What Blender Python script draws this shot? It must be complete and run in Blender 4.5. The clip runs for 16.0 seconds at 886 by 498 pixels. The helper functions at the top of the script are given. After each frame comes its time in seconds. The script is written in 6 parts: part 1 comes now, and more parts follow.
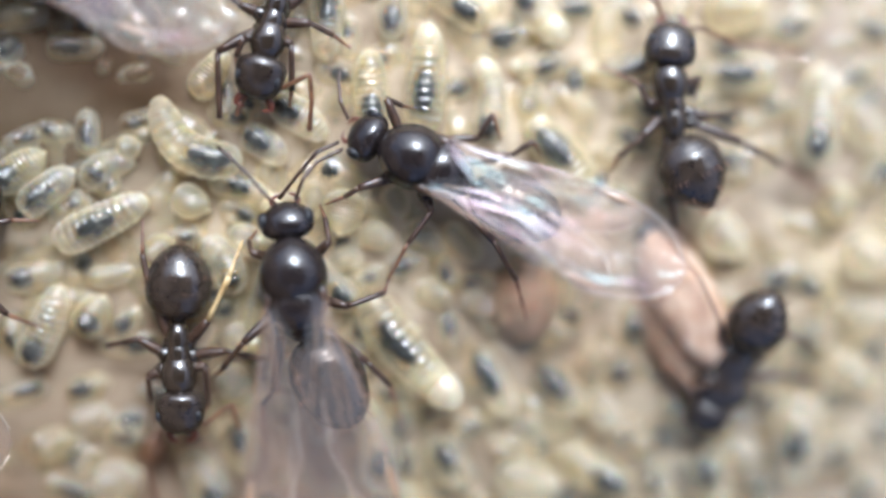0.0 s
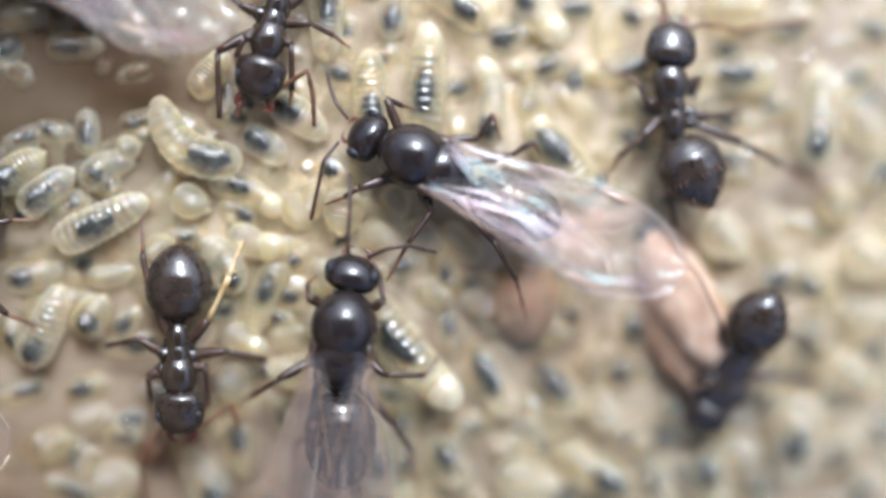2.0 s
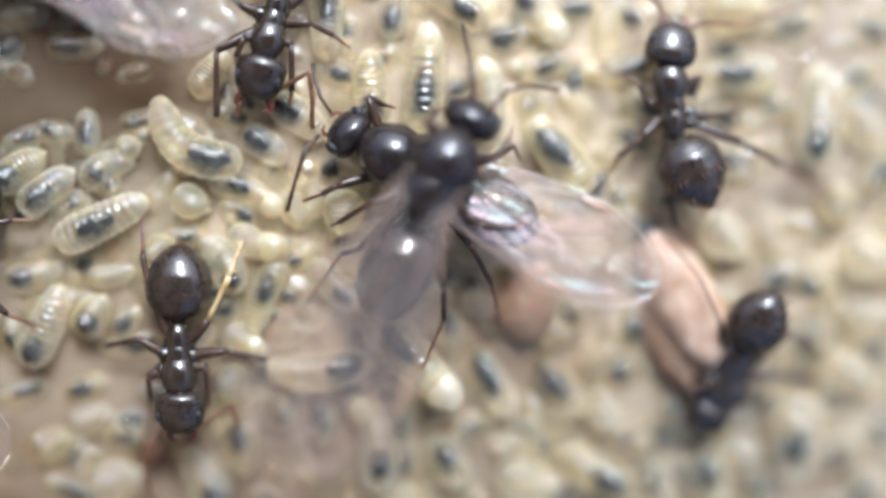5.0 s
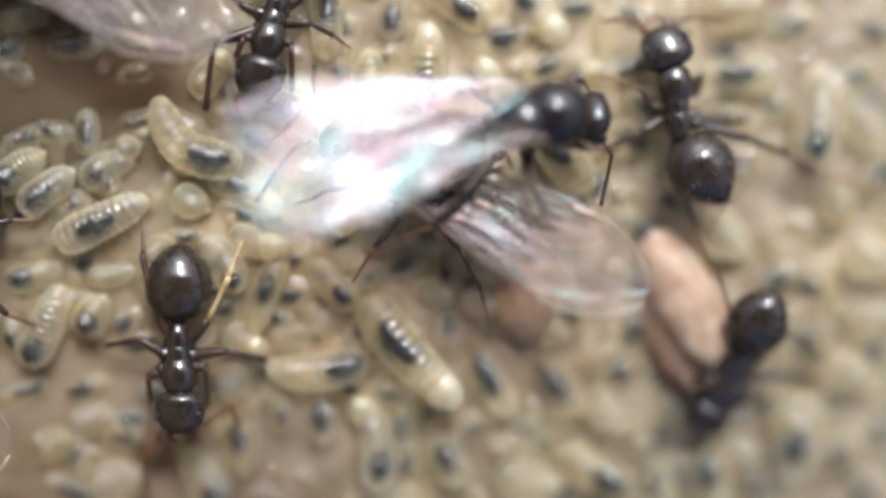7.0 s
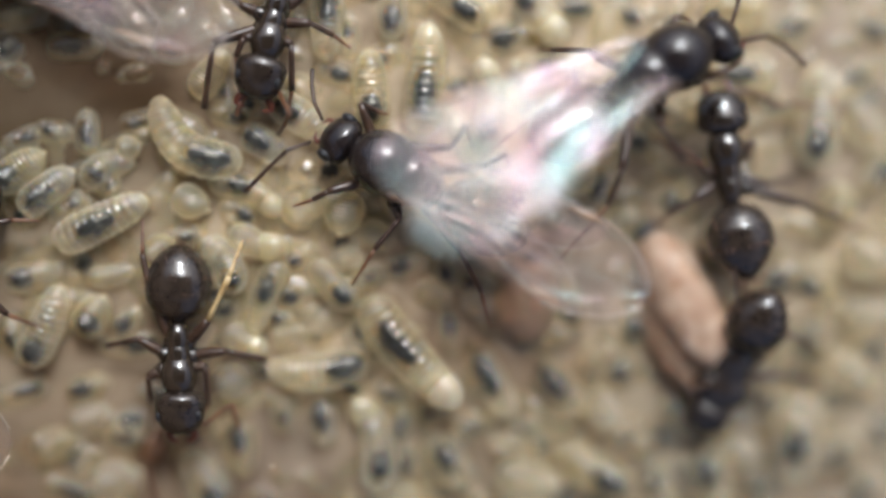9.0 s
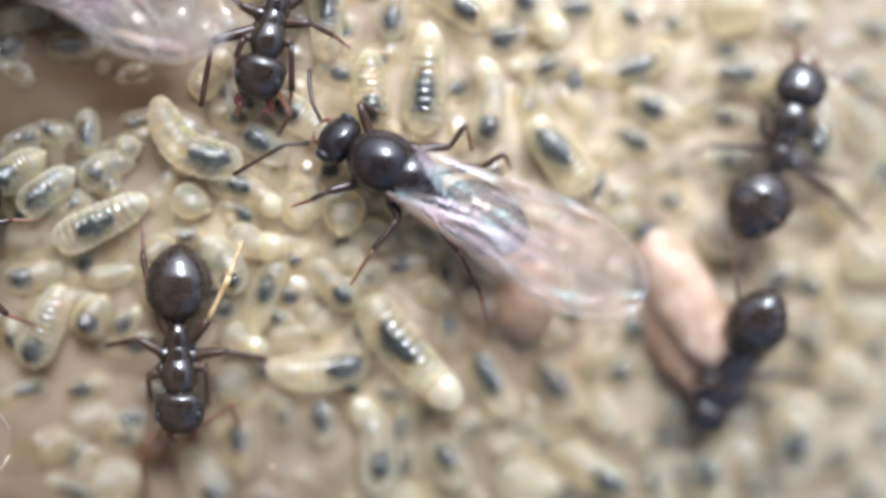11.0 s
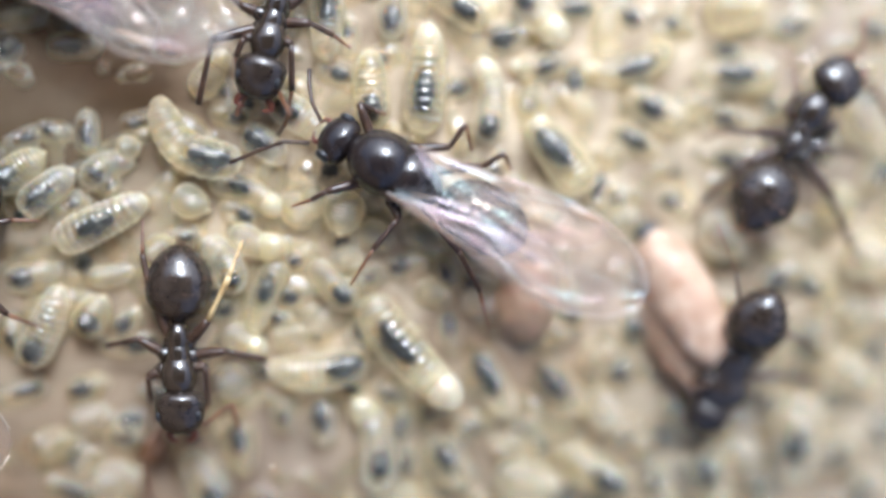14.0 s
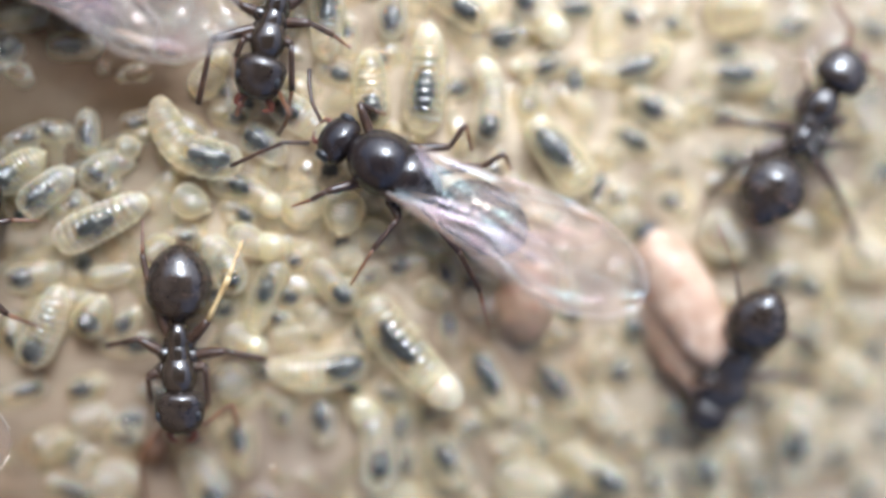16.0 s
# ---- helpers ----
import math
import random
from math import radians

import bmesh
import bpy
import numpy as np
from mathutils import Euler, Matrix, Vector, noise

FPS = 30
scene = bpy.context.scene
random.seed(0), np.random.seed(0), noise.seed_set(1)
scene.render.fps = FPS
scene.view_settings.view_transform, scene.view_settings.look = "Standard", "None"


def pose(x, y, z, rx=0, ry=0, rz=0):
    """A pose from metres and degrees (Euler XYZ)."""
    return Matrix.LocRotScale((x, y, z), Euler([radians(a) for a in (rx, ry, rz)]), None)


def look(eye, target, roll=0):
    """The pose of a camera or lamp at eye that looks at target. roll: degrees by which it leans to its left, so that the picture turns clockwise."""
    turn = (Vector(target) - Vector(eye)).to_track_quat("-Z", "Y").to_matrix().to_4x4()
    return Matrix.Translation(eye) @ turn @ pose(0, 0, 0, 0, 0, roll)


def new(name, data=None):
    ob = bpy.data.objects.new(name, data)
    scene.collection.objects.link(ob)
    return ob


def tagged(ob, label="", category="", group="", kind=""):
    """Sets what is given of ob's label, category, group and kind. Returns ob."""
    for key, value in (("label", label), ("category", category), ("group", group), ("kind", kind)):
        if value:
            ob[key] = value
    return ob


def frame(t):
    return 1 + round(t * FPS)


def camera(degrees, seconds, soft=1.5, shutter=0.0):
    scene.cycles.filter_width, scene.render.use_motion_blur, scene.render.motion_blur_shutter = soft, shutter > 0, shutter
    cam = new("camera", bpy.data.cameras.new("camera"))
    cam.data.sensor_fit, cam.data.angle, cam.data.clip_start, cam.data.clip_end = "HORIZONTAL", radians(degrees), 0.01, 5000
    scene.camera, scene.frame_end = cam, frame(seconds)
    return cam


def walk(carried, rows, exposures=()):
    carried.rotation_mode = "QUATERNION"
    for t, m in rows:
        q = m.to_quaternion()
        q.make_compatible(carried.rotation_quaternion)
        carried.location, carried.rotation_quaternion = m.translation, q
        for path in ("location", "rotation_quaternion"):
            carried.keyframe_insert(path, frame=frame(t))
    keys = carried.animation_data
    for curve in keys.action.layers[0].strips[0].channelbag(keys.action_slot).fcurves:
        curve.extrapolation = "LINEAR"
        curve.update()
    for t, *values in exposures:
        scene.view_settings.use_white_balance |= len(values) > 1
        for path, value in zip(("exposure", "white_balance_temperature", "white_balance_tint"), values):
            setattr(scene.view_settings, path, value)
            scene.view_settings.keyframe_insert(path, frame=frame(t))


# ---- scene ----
MM = 0.001
cam = camera(38.58, 16.0, soft=2.8, shutter=0.5)
cam.data.dof.use_dof = True
cam.data.dof.focus_distance = 28.9 * MM
cam.data.dof.aperture_fstop = 9.6
walk(cam, [(0.0, pose(0, 0, 30 * MM)), (16.0, pose(0, 0, 30 * MM))],
     exposures=[(0.0, 1.19, 5110, 4), (6.2, 1.19, 5110, 4), (7.2, 0.66, 5560, 4), (8.8, 0.46, 5640, 4), (10.5, 1.19, 5110, 4), (16.0, 1.19, 5110, 4)])

# ---- light: soft sun from the north, open sky ----
SUN_EL, SUN_AZ = 52.0, 14.0
world = bpy.data.worlds.new("sky")
scene.world = world
world.use_nodes = True
wn = world.node_tree.nodes
sky = wn.new("ShaderNodeTexSky")
sky.sky_type, sky.sun_disc = "NISHITA", False
sky.air_density, sky.dust_density, sky.ozone_density = 0.5, 8.0, 0.4
sky.sun_elevation, sky.sun_rotation = radians(SUN_EL), radians(SUN_AZ)
world.node_tree.links.new(sky.outputs[0], wn["Background"].inputs[0])
wn["Background"].inputs[1].default_value = 0.15
sun = new("sun", bpy.data.lights.new("sun", "SUN"))
sun.data.energy, sun.data.angle, sun.data.color = 1.3, radians(6), (1.0, 0.97, 0.95)
sd = Vector((math.sin(radians(SUN_AZ)) * math.cos(radians(SUN_EL)), math.cos(radians(SUN_AZ)) * math.cos(radians(SUN_EL)), math.sin(radians(SUN_EL))))
sun.matrix_world = look(sd * 0.2, (0, 0, 0))


# ---- materials ----
def material(name, base, rough=0.4, grain=(), grain_size=0.15, bump=0.0, bump_size=0.1, **sockets):
    """Principled material; grain: second colour that noise mixes in; sizes in mm."""
    m = bpy.data.materials.new(name)
    m.use_nodes = True
    nt = m.node_tree
    p = nt.nodes["Principled BSDF"]
    p.inputs["Base Color"].default_value = (*base, 1)
    p.inputs["Roughness"].default_value = rough
    for k, v in sockets.items():
        p.inputs[k.replace("_", " ")].default_value = v
    co = nt.nodes.new("ShaderNodeTexCoord")
    if grain:
        n = nt.nodes.new("ShaderNodeTexNoise")
        n.inputs["Scale"].default_value = 1 / (grain_size * MM)
        n.inputs["Detail"].default_value = 5
        nt.links.new(co.outputs["Object"], n.inputs["Vector"])
        r = nt.nodes.new("ShaderNodeMapRange")
        r.inputs[1].default_value, r.inputs[2].default_value = 0.35, 0.68
        nt.links.new(n.outputs[0], r.inputs[0])
        mix = nt.nodes.new("ShaderNodeMix")
        mix.data_type = "RGBA"
        mix.inputs[6].default_value, mix.inputs[7].default_value = (*base, 1), (*grain, 1)
        nt.links.new(r.outputs[0], mix.inputs[0])
        nt.links.new(mix.outputs[2], p.inputs["Base Color"])
    if bump:
        n2 = nt.nodes.new("ShaderNodeTexNoise")
        n2.inputs["Scale"].default_value = 1 / (bump_size * MM)
        n2.inputs["Detail"].default_value = 4
        nt.links.new(co.outputs["Object"], n2.inputs["Vector"])
        b = nt.nodes.new("ShaderNodeBump")
        b.inputs["Strength"].default_value = bump
        b.inputs["Distance"].default_value = 0.02 * MM
        nt.links.new(n2.outputs[0], b.inputs["Height"])
        nt.links.new(b.outputs[0], p.inputs["Normal"])
    return m


def see_through(m, clear, tint=(1, 1, 1)):
    """Lets the share clear of the light pass straight through the surface."""
    nt = m.node_tree
    mix, tr = nt.nodes.new("ShaderNodeMixShader"), nt.nodes.new("ShaderNodeBsdfTransparent")
    mix.name = "clear_mix"
    tr.inputs[0].default_value = (*tint, 1)
    mix.inputs[0].default_value = 1 - clear
    nt.links.new(tr.outputs[0], mix.inputs[1])
    nt.links.new(nt.nodes["Principled BSDF"].outputs[0], mix.inputs[2])
    nt.links.new(mix.outputs[0], nt.nodes["Material Output"].inputs[0])
    return m


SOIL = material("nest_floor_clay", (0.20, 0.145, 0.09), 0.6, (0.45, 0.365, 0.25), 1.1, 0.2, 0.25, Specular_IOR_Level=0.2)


def dark_patch(m, at, reach, colour, strength=0.65):
    """A darker patch of the floor's colour with a ragged outline; mm."""
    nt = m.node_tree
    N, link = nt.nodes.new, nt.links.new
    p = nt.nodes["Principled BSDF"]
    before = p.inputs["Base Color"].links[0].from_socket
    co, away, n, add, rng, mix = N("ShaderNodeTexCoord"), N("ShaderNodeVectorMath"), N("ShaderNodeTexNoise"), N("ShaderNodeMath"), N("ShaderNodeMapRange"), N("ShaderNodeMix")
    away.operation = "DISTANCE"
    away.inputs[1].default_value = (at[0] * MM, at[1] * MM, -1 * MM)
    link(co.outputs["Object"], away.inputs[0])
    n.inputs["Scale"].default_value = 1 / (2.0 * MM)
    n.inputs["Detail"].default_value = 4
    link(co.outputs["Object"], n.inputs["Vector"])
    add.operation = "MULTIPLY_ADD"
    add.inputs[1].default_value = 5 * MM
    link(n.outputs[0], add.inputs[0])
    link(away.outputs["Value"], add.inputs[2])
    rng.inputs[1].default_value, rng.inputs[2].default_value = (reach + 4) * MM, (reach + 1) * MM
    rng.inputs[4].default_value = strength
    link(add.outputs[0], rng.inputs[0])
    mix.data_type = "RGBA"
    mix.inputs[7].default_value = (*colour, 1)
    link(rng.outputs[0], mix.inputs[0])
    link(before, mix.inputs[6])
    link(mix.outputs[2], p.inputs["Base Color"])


# brown soil, and the dimmer edges of the floor painted into its colour
dark_patch(SOIL, (-8.3, -4.6), 3.2, (0.20, 0.14, 0.09))
dark_patch(SOIL, (-4.0, -5.6), 2.6, (0.20, 0.145, 0.10))
dark_patch(SOIL, (10.6, 4.4), 3.4, (0.20, 0.155, 0.115))
# dark soil, with this corner's shade painted in
dark_patch(SOIL, (-9.6, 4.3), 4.6, (0.058, 0.037, 0.017), 0.93)


def jelly(name, low, high, density, tint, glossy=0.12, window=0.60):
    """Translucent grub skin: part clear, part lit from within, wet gloss; clearer where the mesh is thin."""
    m = bpy.data.materials.new(name)
    m.use_nodes = True
    nt = m.node_tree
    N, link = nt.nodes.new, nt.links.new
    p = nt.nodes["Principled BSDF"]
    p.inputs["Roughness"].default_value = 0.6
    p.inputs["Specular IOR Level"].default_value = 0.1
    p.inputs["Subsurface Weight"].default_value = 0.8
    p.inputs["Subsurface Scale"].default_value = 0.6 * MM
    p.inputs["Subsurface Radius"].default_value = (1.0, 0.8, 0.55)
    info, co, n, tone, mott = N("ShaderNodeObjectInfo"), N("ShaderNodeTexCoord"), N("ShaderNodeTexNoise"), N("ShaderNodeMix"), N("ShaderNodeMix")
    n.inputs["Scale"].default_value = 1 / (0.35 * MM)
    link(co.outputs["Object"], n.inputs["Vector"])
    tone.data_type = mott.data_type = "RGBA"
    tone.inputs[6].default_value, tone.inputs[7].default_value = (*low, 1), (*high, 1)
    link(info.outputs["Random"], tone.inputs[0])
    mott.blend_type = "MULTIPLY"
    mott.inputs[0].default_value = 0.35
    link(tone.outputs[2], mott.inputs[6])
    link(n.outputs[0], mott.inputs[7])
    bright = N("ShaderNodeBrightContrast")
    bright.inputs[1].default_value = 0.08
    link(mott.outputs[2], bright.inputs[0])
    link(bright.outputs[0], p.inputs["Base Color"])
    tl, tr, gl = N("ShaderNodeBsdfTranslucent"), N("ShaderNodeBsdfTransparent"), N("ShaderNodeBsdfGlossy")
    link(bright.outputs[0], tl.inputs[0])
    tr.inputs[0].default_value = (*tint, 1)
    gl.inputs["Roughness"].default_value = glossy
    flesh, body, wet = N("ShaderNodeMixShader"), N("ShaderNodeMixShader"), N("ShaderNodeMixShader")
    flesh.inputs[0].default_value = 0.58
    link(p.outputs[0], flesh.inputs[1])
    link(tl.outputs[0], flesh.inputs[2])
    at, ms, sub = N("ShaderNodeAttribute"), N("ShaderNodeMath"), N("ShaderNodeMath")
    at.attribute_name = "thin"
    ms.operation, sub.operation = "MULTIPLY", "SUBTRACT"
    ms.inputs[1].default_value = window
    sub.inputs[0].default_value = density
    link(at.outputs["Fac"], ms.inputs[0])
    link(ms.outputs[0], sub.inputs[1])
    link(sub.outputs[0], body.inputs[0])
    link(tr.outputs[0], body.inputs[1])
    link(flesh.outputs[0], body.inputs[2])
    wet.inputs[0].default_value = 0.05
    link(body.outputs[0], wet.inputs[1])
    link(gl.outputs[0], wet.inputs[2])
    link(wet.outputs[0], nt.nodes["Material Output"].inputs[0])
    return m


SKIN = jelly("larva_skin", (0.86, 0.765, 0.48), (0.94, 0.885, 0.71), 0.60, (1.0, 0.96, 0.86))
GUT = material("larva_gut", (0.012, 0.013, 0.016), 0.35, (0.050, 0.056, 0.062), 0.16)
MOUTH = material("larva_mouth", (0.78, 0.67, 0.44), 0.4)
CHITIN = material("black_brown_chitin", (0.012, 0.009, 0.009), 0.16, (0.022, 0.016, 0.014), 0.25, 0.25, 0.05)
GASTER = material("brown_gaster_chitin", (0.020, 0.014, 0.011), 0.13, (0.036, 0.026, 0.019), 0.2, 0.15, 0.05, Specular_IOR_Level=0.6)
THORAX = material("brown_thorax_chitin", (0.017, 0.012, 0.008), 0.14, (0.034, 0.023, 0.016), 0.2, 0.25, 0.06, Specular_IOR_Level=0.8)
EYE = material("compound_eye", (0.01, 0.01, 0.012), 0.45, bump=0.5, bump_size=0.02)
LEG = material("brown_leg_chitin", (0.026, 0.014, 0.009), 0.35, (0.06, 0.031, 0.017), 0.2)
SHIN = material("amber_leg_chitin", (0.16, 0.075, 0.035), 0.35, (0.08, 0.035, 0.018), 0.3)
JAW = material("red_mandible", (0.10, 0.03, 0.016), 0.3)
COCOON = see_through(material("cocoon_silk", (0.55, 0.405, 0.29), 0.5, (0.36, 0.21, 0.125), 0.7, 1.0, 0.25, Subsurface_Weight=0.4,
                              Subsurface_Scale=0.4 * MM, Subsurface_Radius=(1.0, 0.7, 0.45)), 0.08)
OLD_SILK = material("old_cocoon_silk", (0.25, 0.165, 0.10), 0.55, (0.33, 0.228, 0.145), 0.5, 0.6, 0.08, Subsurface_Weight=0.3, Subsurface_Scale=0.3 * MM)
# brown of the peach cocoon's shaded lower side
SHADED_SIDE = material("brown_shaded_side", (0.20, 0.12, 0.07), 0.5, (0.29, 0.185, 0.115), 0.6, 0.6, 0.1, Subsurface_Weight=0.3, Subsurface_Scale=0.3 * MM)
# leg chitin with its bright gleam put into the base colour
PALE_LIT = material("pale_lit_leg", (0.50, 0.37, 0.18), 0.25, (0.34, 0.22, 0.09), 0.3)
VEIN = material("wing_vein", (0.22, 0.14, 0.085), 0.25, (0.30, 0.20, 0.13), 0.6)
MARGIN = material("wing_margin", (0.50, 0.43, 0.35), 0.25, (0.40, 0.33, 0.26), 0.8)


def wing_membrane():
    """Clear smoky film; its gloss follows Fresnel and shimmers in pale pink and green."""
    m = bpy.data.materials.new("wing_membrane")
    m.use_nodes = True
    nt = m.node_tree
    nt.nodes.remove(nt.nodes["Principled BSDF"])
    clear, film, gloss = nt.nodes.new("ShaderNodeBsdfTransparent"), nt.nodes.new("ShaderNodeBsdfDiffuse"), nt.nodes.new("ShaderNodeBsdfGlossy")
    body, top = nt.nodes.new("ShaderNodeMixShader"), nt.nodes.new("ShaderNodeMixShader")
    clear.inputs[0].default_value = (0.93, 0.885, 0.85, 1)
    film.inputs[0].default_value = (0.74, 0.68, 0.66, 1)
    body.inputs[0].default_value = 0.04
    gloss.inputs["Roughness"].default_value = 0.235
    co, n, ramp = nt.nodes.new("ShaderNodeTexCoord"), nt.nodes.new("ShaderNodeTexNoise"), nt.nodes.new("ShaderNodeValToRGB")
    n.inputs["Scale"].default_value = 1 / (1.3 * MM)
    n.inputs["Detail"].default_value = 1
    nt.links.new(co.outputs["Object"], n.inputs["Vector"])
    e = ramp.color_ramp.elements
    e[0].position, e[0].color = 0.38, (1.0, 0.74, 0.87, 1)
    e[1].position, e[1].color = 0.62, (0.70, 0.97, 0.95, 1)
    mid = ramp.color_ramp.elements.new(0.5)
    mid.color = (0.95, 0.93, 1.0, 1)
    nt.links.new(n.outputs[0], ramp.inputs[0])
    nt.links.new(ramp.outputs[0], gloss.inputs["Color"])
    n2, b = nt.nodes.new("ShaderNodeTexNoise"), nt.nodes.new("ShaderNodeBump")
    n2.inputs["Scale"].default_value = 1 / (0.45 * MM)
    b.inputs["Strength"].default_value, b.inputs["Distance"].default_value = 0.16, 0.03 * MM
    lengthwise = nt.nodes.new("ShaderNodeMapping")
    lengthwise.inputs["Scale"].default_value = (0.3, 1.0, 1.0)
    nt.links.new(co.outputs["Object"], lengthwise.inputs["Vector"])
    nt.links.new(lengthwise.outputs[0], n2.inputs["Vector"])
    nt.links.new(n2.outputs[0], b.inputs["Height"])
    nt.links.new(b.outputs[0], gloss.inputs["Normal"])
    lw, fr, pw = nt.nodes.new("ShaderNodeLayerWeight"), nt.nodes.new("ShaderNodeMath"), nt.nodes.new("ShaderNodeMath")
    lw.inputs[0].default_value = 0.5
    pw.operation, fr.operation = "POWER", "MULTIPLY_ADD"
    pw.inputs[1].default_value = 4.0
    fr.inputs[1].default_value, fr.inputs[2].default_value = 0.5, 0.027
    nt.links.new(lw.outputs["Facing"], pw.inputs[0])
    nt.links.new(pw.outputs[0], fr.inputs[0])
    nt.links.new(clear.outputs[0], body.inputs[1])
    nt.links.new(film.outputs[0], body.inputs[2])
    nt.links.new(fr.outputs[0], top.inputs[0])
    nt.links.new(body.outputs[0], top.inputs[1])
    nt.links.new(gloss.outputs[0], top.inputs[2])
    nt.links.new(top.outputs[0], nt.nodes["Material Output"].inputs[0])
    return m


WING = wing_membrane()


# ---- shapes ----
def solid(name, verts, faces, mat, parent=None, label=""):
    """One smooth mesh object; coordinates in mm."""
    me = bpy.data.meshes.new(name)
    me.from_pydata([(x * MM, y * MM, z * MM) for x, y, z in verts], [], faces)
    me.polygons.foreach_set("use_smooth", [True] * len(me.polygons))
    me.materials.append(mat)
    ob = new(name, me)
    ob.parent = parent
    return tagged(ob, label)


def tube_mesh(points, radii, sides=8, squash=1.0):
    """Closed tube along points with round ends."""
    pts = [Vector(p) for p in points]
    verts, faces, n = [], [], len(pts)
    for i, p in enumerate(pts):
        d = (pts[min(i + 1, n - 1)] - pts[max(i - 1, 0)]).normalized()
        side = d.cross(Vector((0, 0, 1)))
        side = side.normalized() if side.length > 1e-3 else Vector((1, 0, 0))
        up = side.cross(d)
        for k in range(sides):
            a = 2 * math.pi * k / sides
            verts.append(p + radii[i] * (math.cos(a) * side + math.sin(a) * squash * up))
    for i in range(n - 1):
        for k in range(sides):
            k2 = (k + 1) % sides
            faces.append((i * sides + k, i * sides + k2, (i + 1) * sides + k2, (i + 1) * sides + k))
    verts += [pts[0], pts[-1]]
    for k in range(sides):
        k2 = (k + 1) % sides
        faces.append((len(verts) - 2, k2, k))
        faces.append((len(verts) - 1, (n - 1) * sides + k, (n - 1) * sides + k2))
    return [tuple(v) for v in verts], faces


def limb(points, radii, steps=4):
    """Points of a jointed limb, refined, with its radii eased between the joints."""
    out, rr = [], []
    for i in range(len(points) - 1):
        a, b = Vector(points[i]), Vector(points[i + 1])
        for s in range(steps):
            u = s / steps
            out.append(a.lerp(b, u))
            rr.append((radii[i] * (1 - u) + radii[i + 1] * u))
    out.append(Vector(points[-1])), rr.append(radii[-1])
    return out, rr


def blob_mesh(centre, size, taper=0.0, grooves=0, depth=0.04, power=2.0, rings=22, sides=22, lift=0.0):
    """Egg along x: size is full length, width, height; taper > 0 narrows the front; grooves ring it like overlapping plates."""
    cx, cy, cz = centre
    L, W, T = (s / 2 for s in size)
    verts, faces = [], []
    for i in range(1, rings):
        a = math.pi * i / rings
        x = -math.cos(a)
        r = max(0.0, 1 - abs(x) ** power) ** (1 / power)
        r *= 1 - taper * x
        if grooves:
            u = (x + 1) / 2 * grooves
            r *= 1 - depth * (1 - (u % 1.0)) ** 2
        for k in range(sides):
            b = 2 * math.pi * k / sides
            verts.append((cx + L * x, cy + W * r * math.cos(b), cz + T * r * math.sin(b) + lift * x * x * T))
    n = rings - 1
    for i in range(n - 1):
        for k in range(sides):
            k2 = (k + 1) % sides
            faces.append((i * sides + k, (i + 1) * sides + k, (i + 1) * sides + k2, i * sides + k2))
    verts += [(cx - L, cy, cz + lift * T), (cx + L, cy, cz + lift * T)]
    for k in range(sides):
        k2 = (k + 1) % sides
        faces.append((len(verts) - 2, k, k2))
        faces.append((len(verts) - 1, (n - 1) * sides + k2, (n - 1) * sides + k))
    return verts, faces


def soft_step(u):
    return 0.5 * (u + math.sqrt(u * u + 4))


def ground(x, y):
    """Height of the nest floor, mm: level in the north-west, falling away to the south-east."""
    x, y = max(-16, min(16, x)), max(-12, min(12, y))
    return -0.16 * soft_step(x + 2) - 0.24 * soft_step(-y - 0.5)


# ---- nest floor ----
def nest_floor():
    n, half = 110, 26.0
    verts, faces = [], []
    for j in range(n + 1):
        for i in range(n + 1):
            u, v = 2 * i / n - 1, 2 * j / n - 1
            x, y = half * (0.35 * u + 0.65 * u ** 3), half * (0.35 * v + 0.65 * v ** 3)
            z = ground(x, y) + 0.32 + 0.17 * noise.noise((x * 0.9, y * 0.9, 0)) + 0.11 * noise.noise((x * 2.3, y * 2.3, 5))
            if max(abs(u), abs(v)) == 1:
                x, y = x * 1.1, y * 1.1
            verts.append((x, y, z))
    for j in range(n):
        for i in range(n):
            a = j * (n + 1) + i
            faces.append((a, a + 1, a + n + 2, a + n + 1))
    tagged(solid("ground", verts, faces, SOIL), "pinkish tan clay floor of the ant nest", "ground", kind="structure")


SKY_BLOCK = material("dark_sky_block", (0.03, 0.028, 0.028), 0.7, (0.045, 0.042, 0.04), 4.0)
SHADE_BANK_EARTH = material("shade_bank_earth", (0.20, 0.13, 0.08), 0.85, (0.30, 0.21, 0.14), 1.2, 0.8, 0.2)


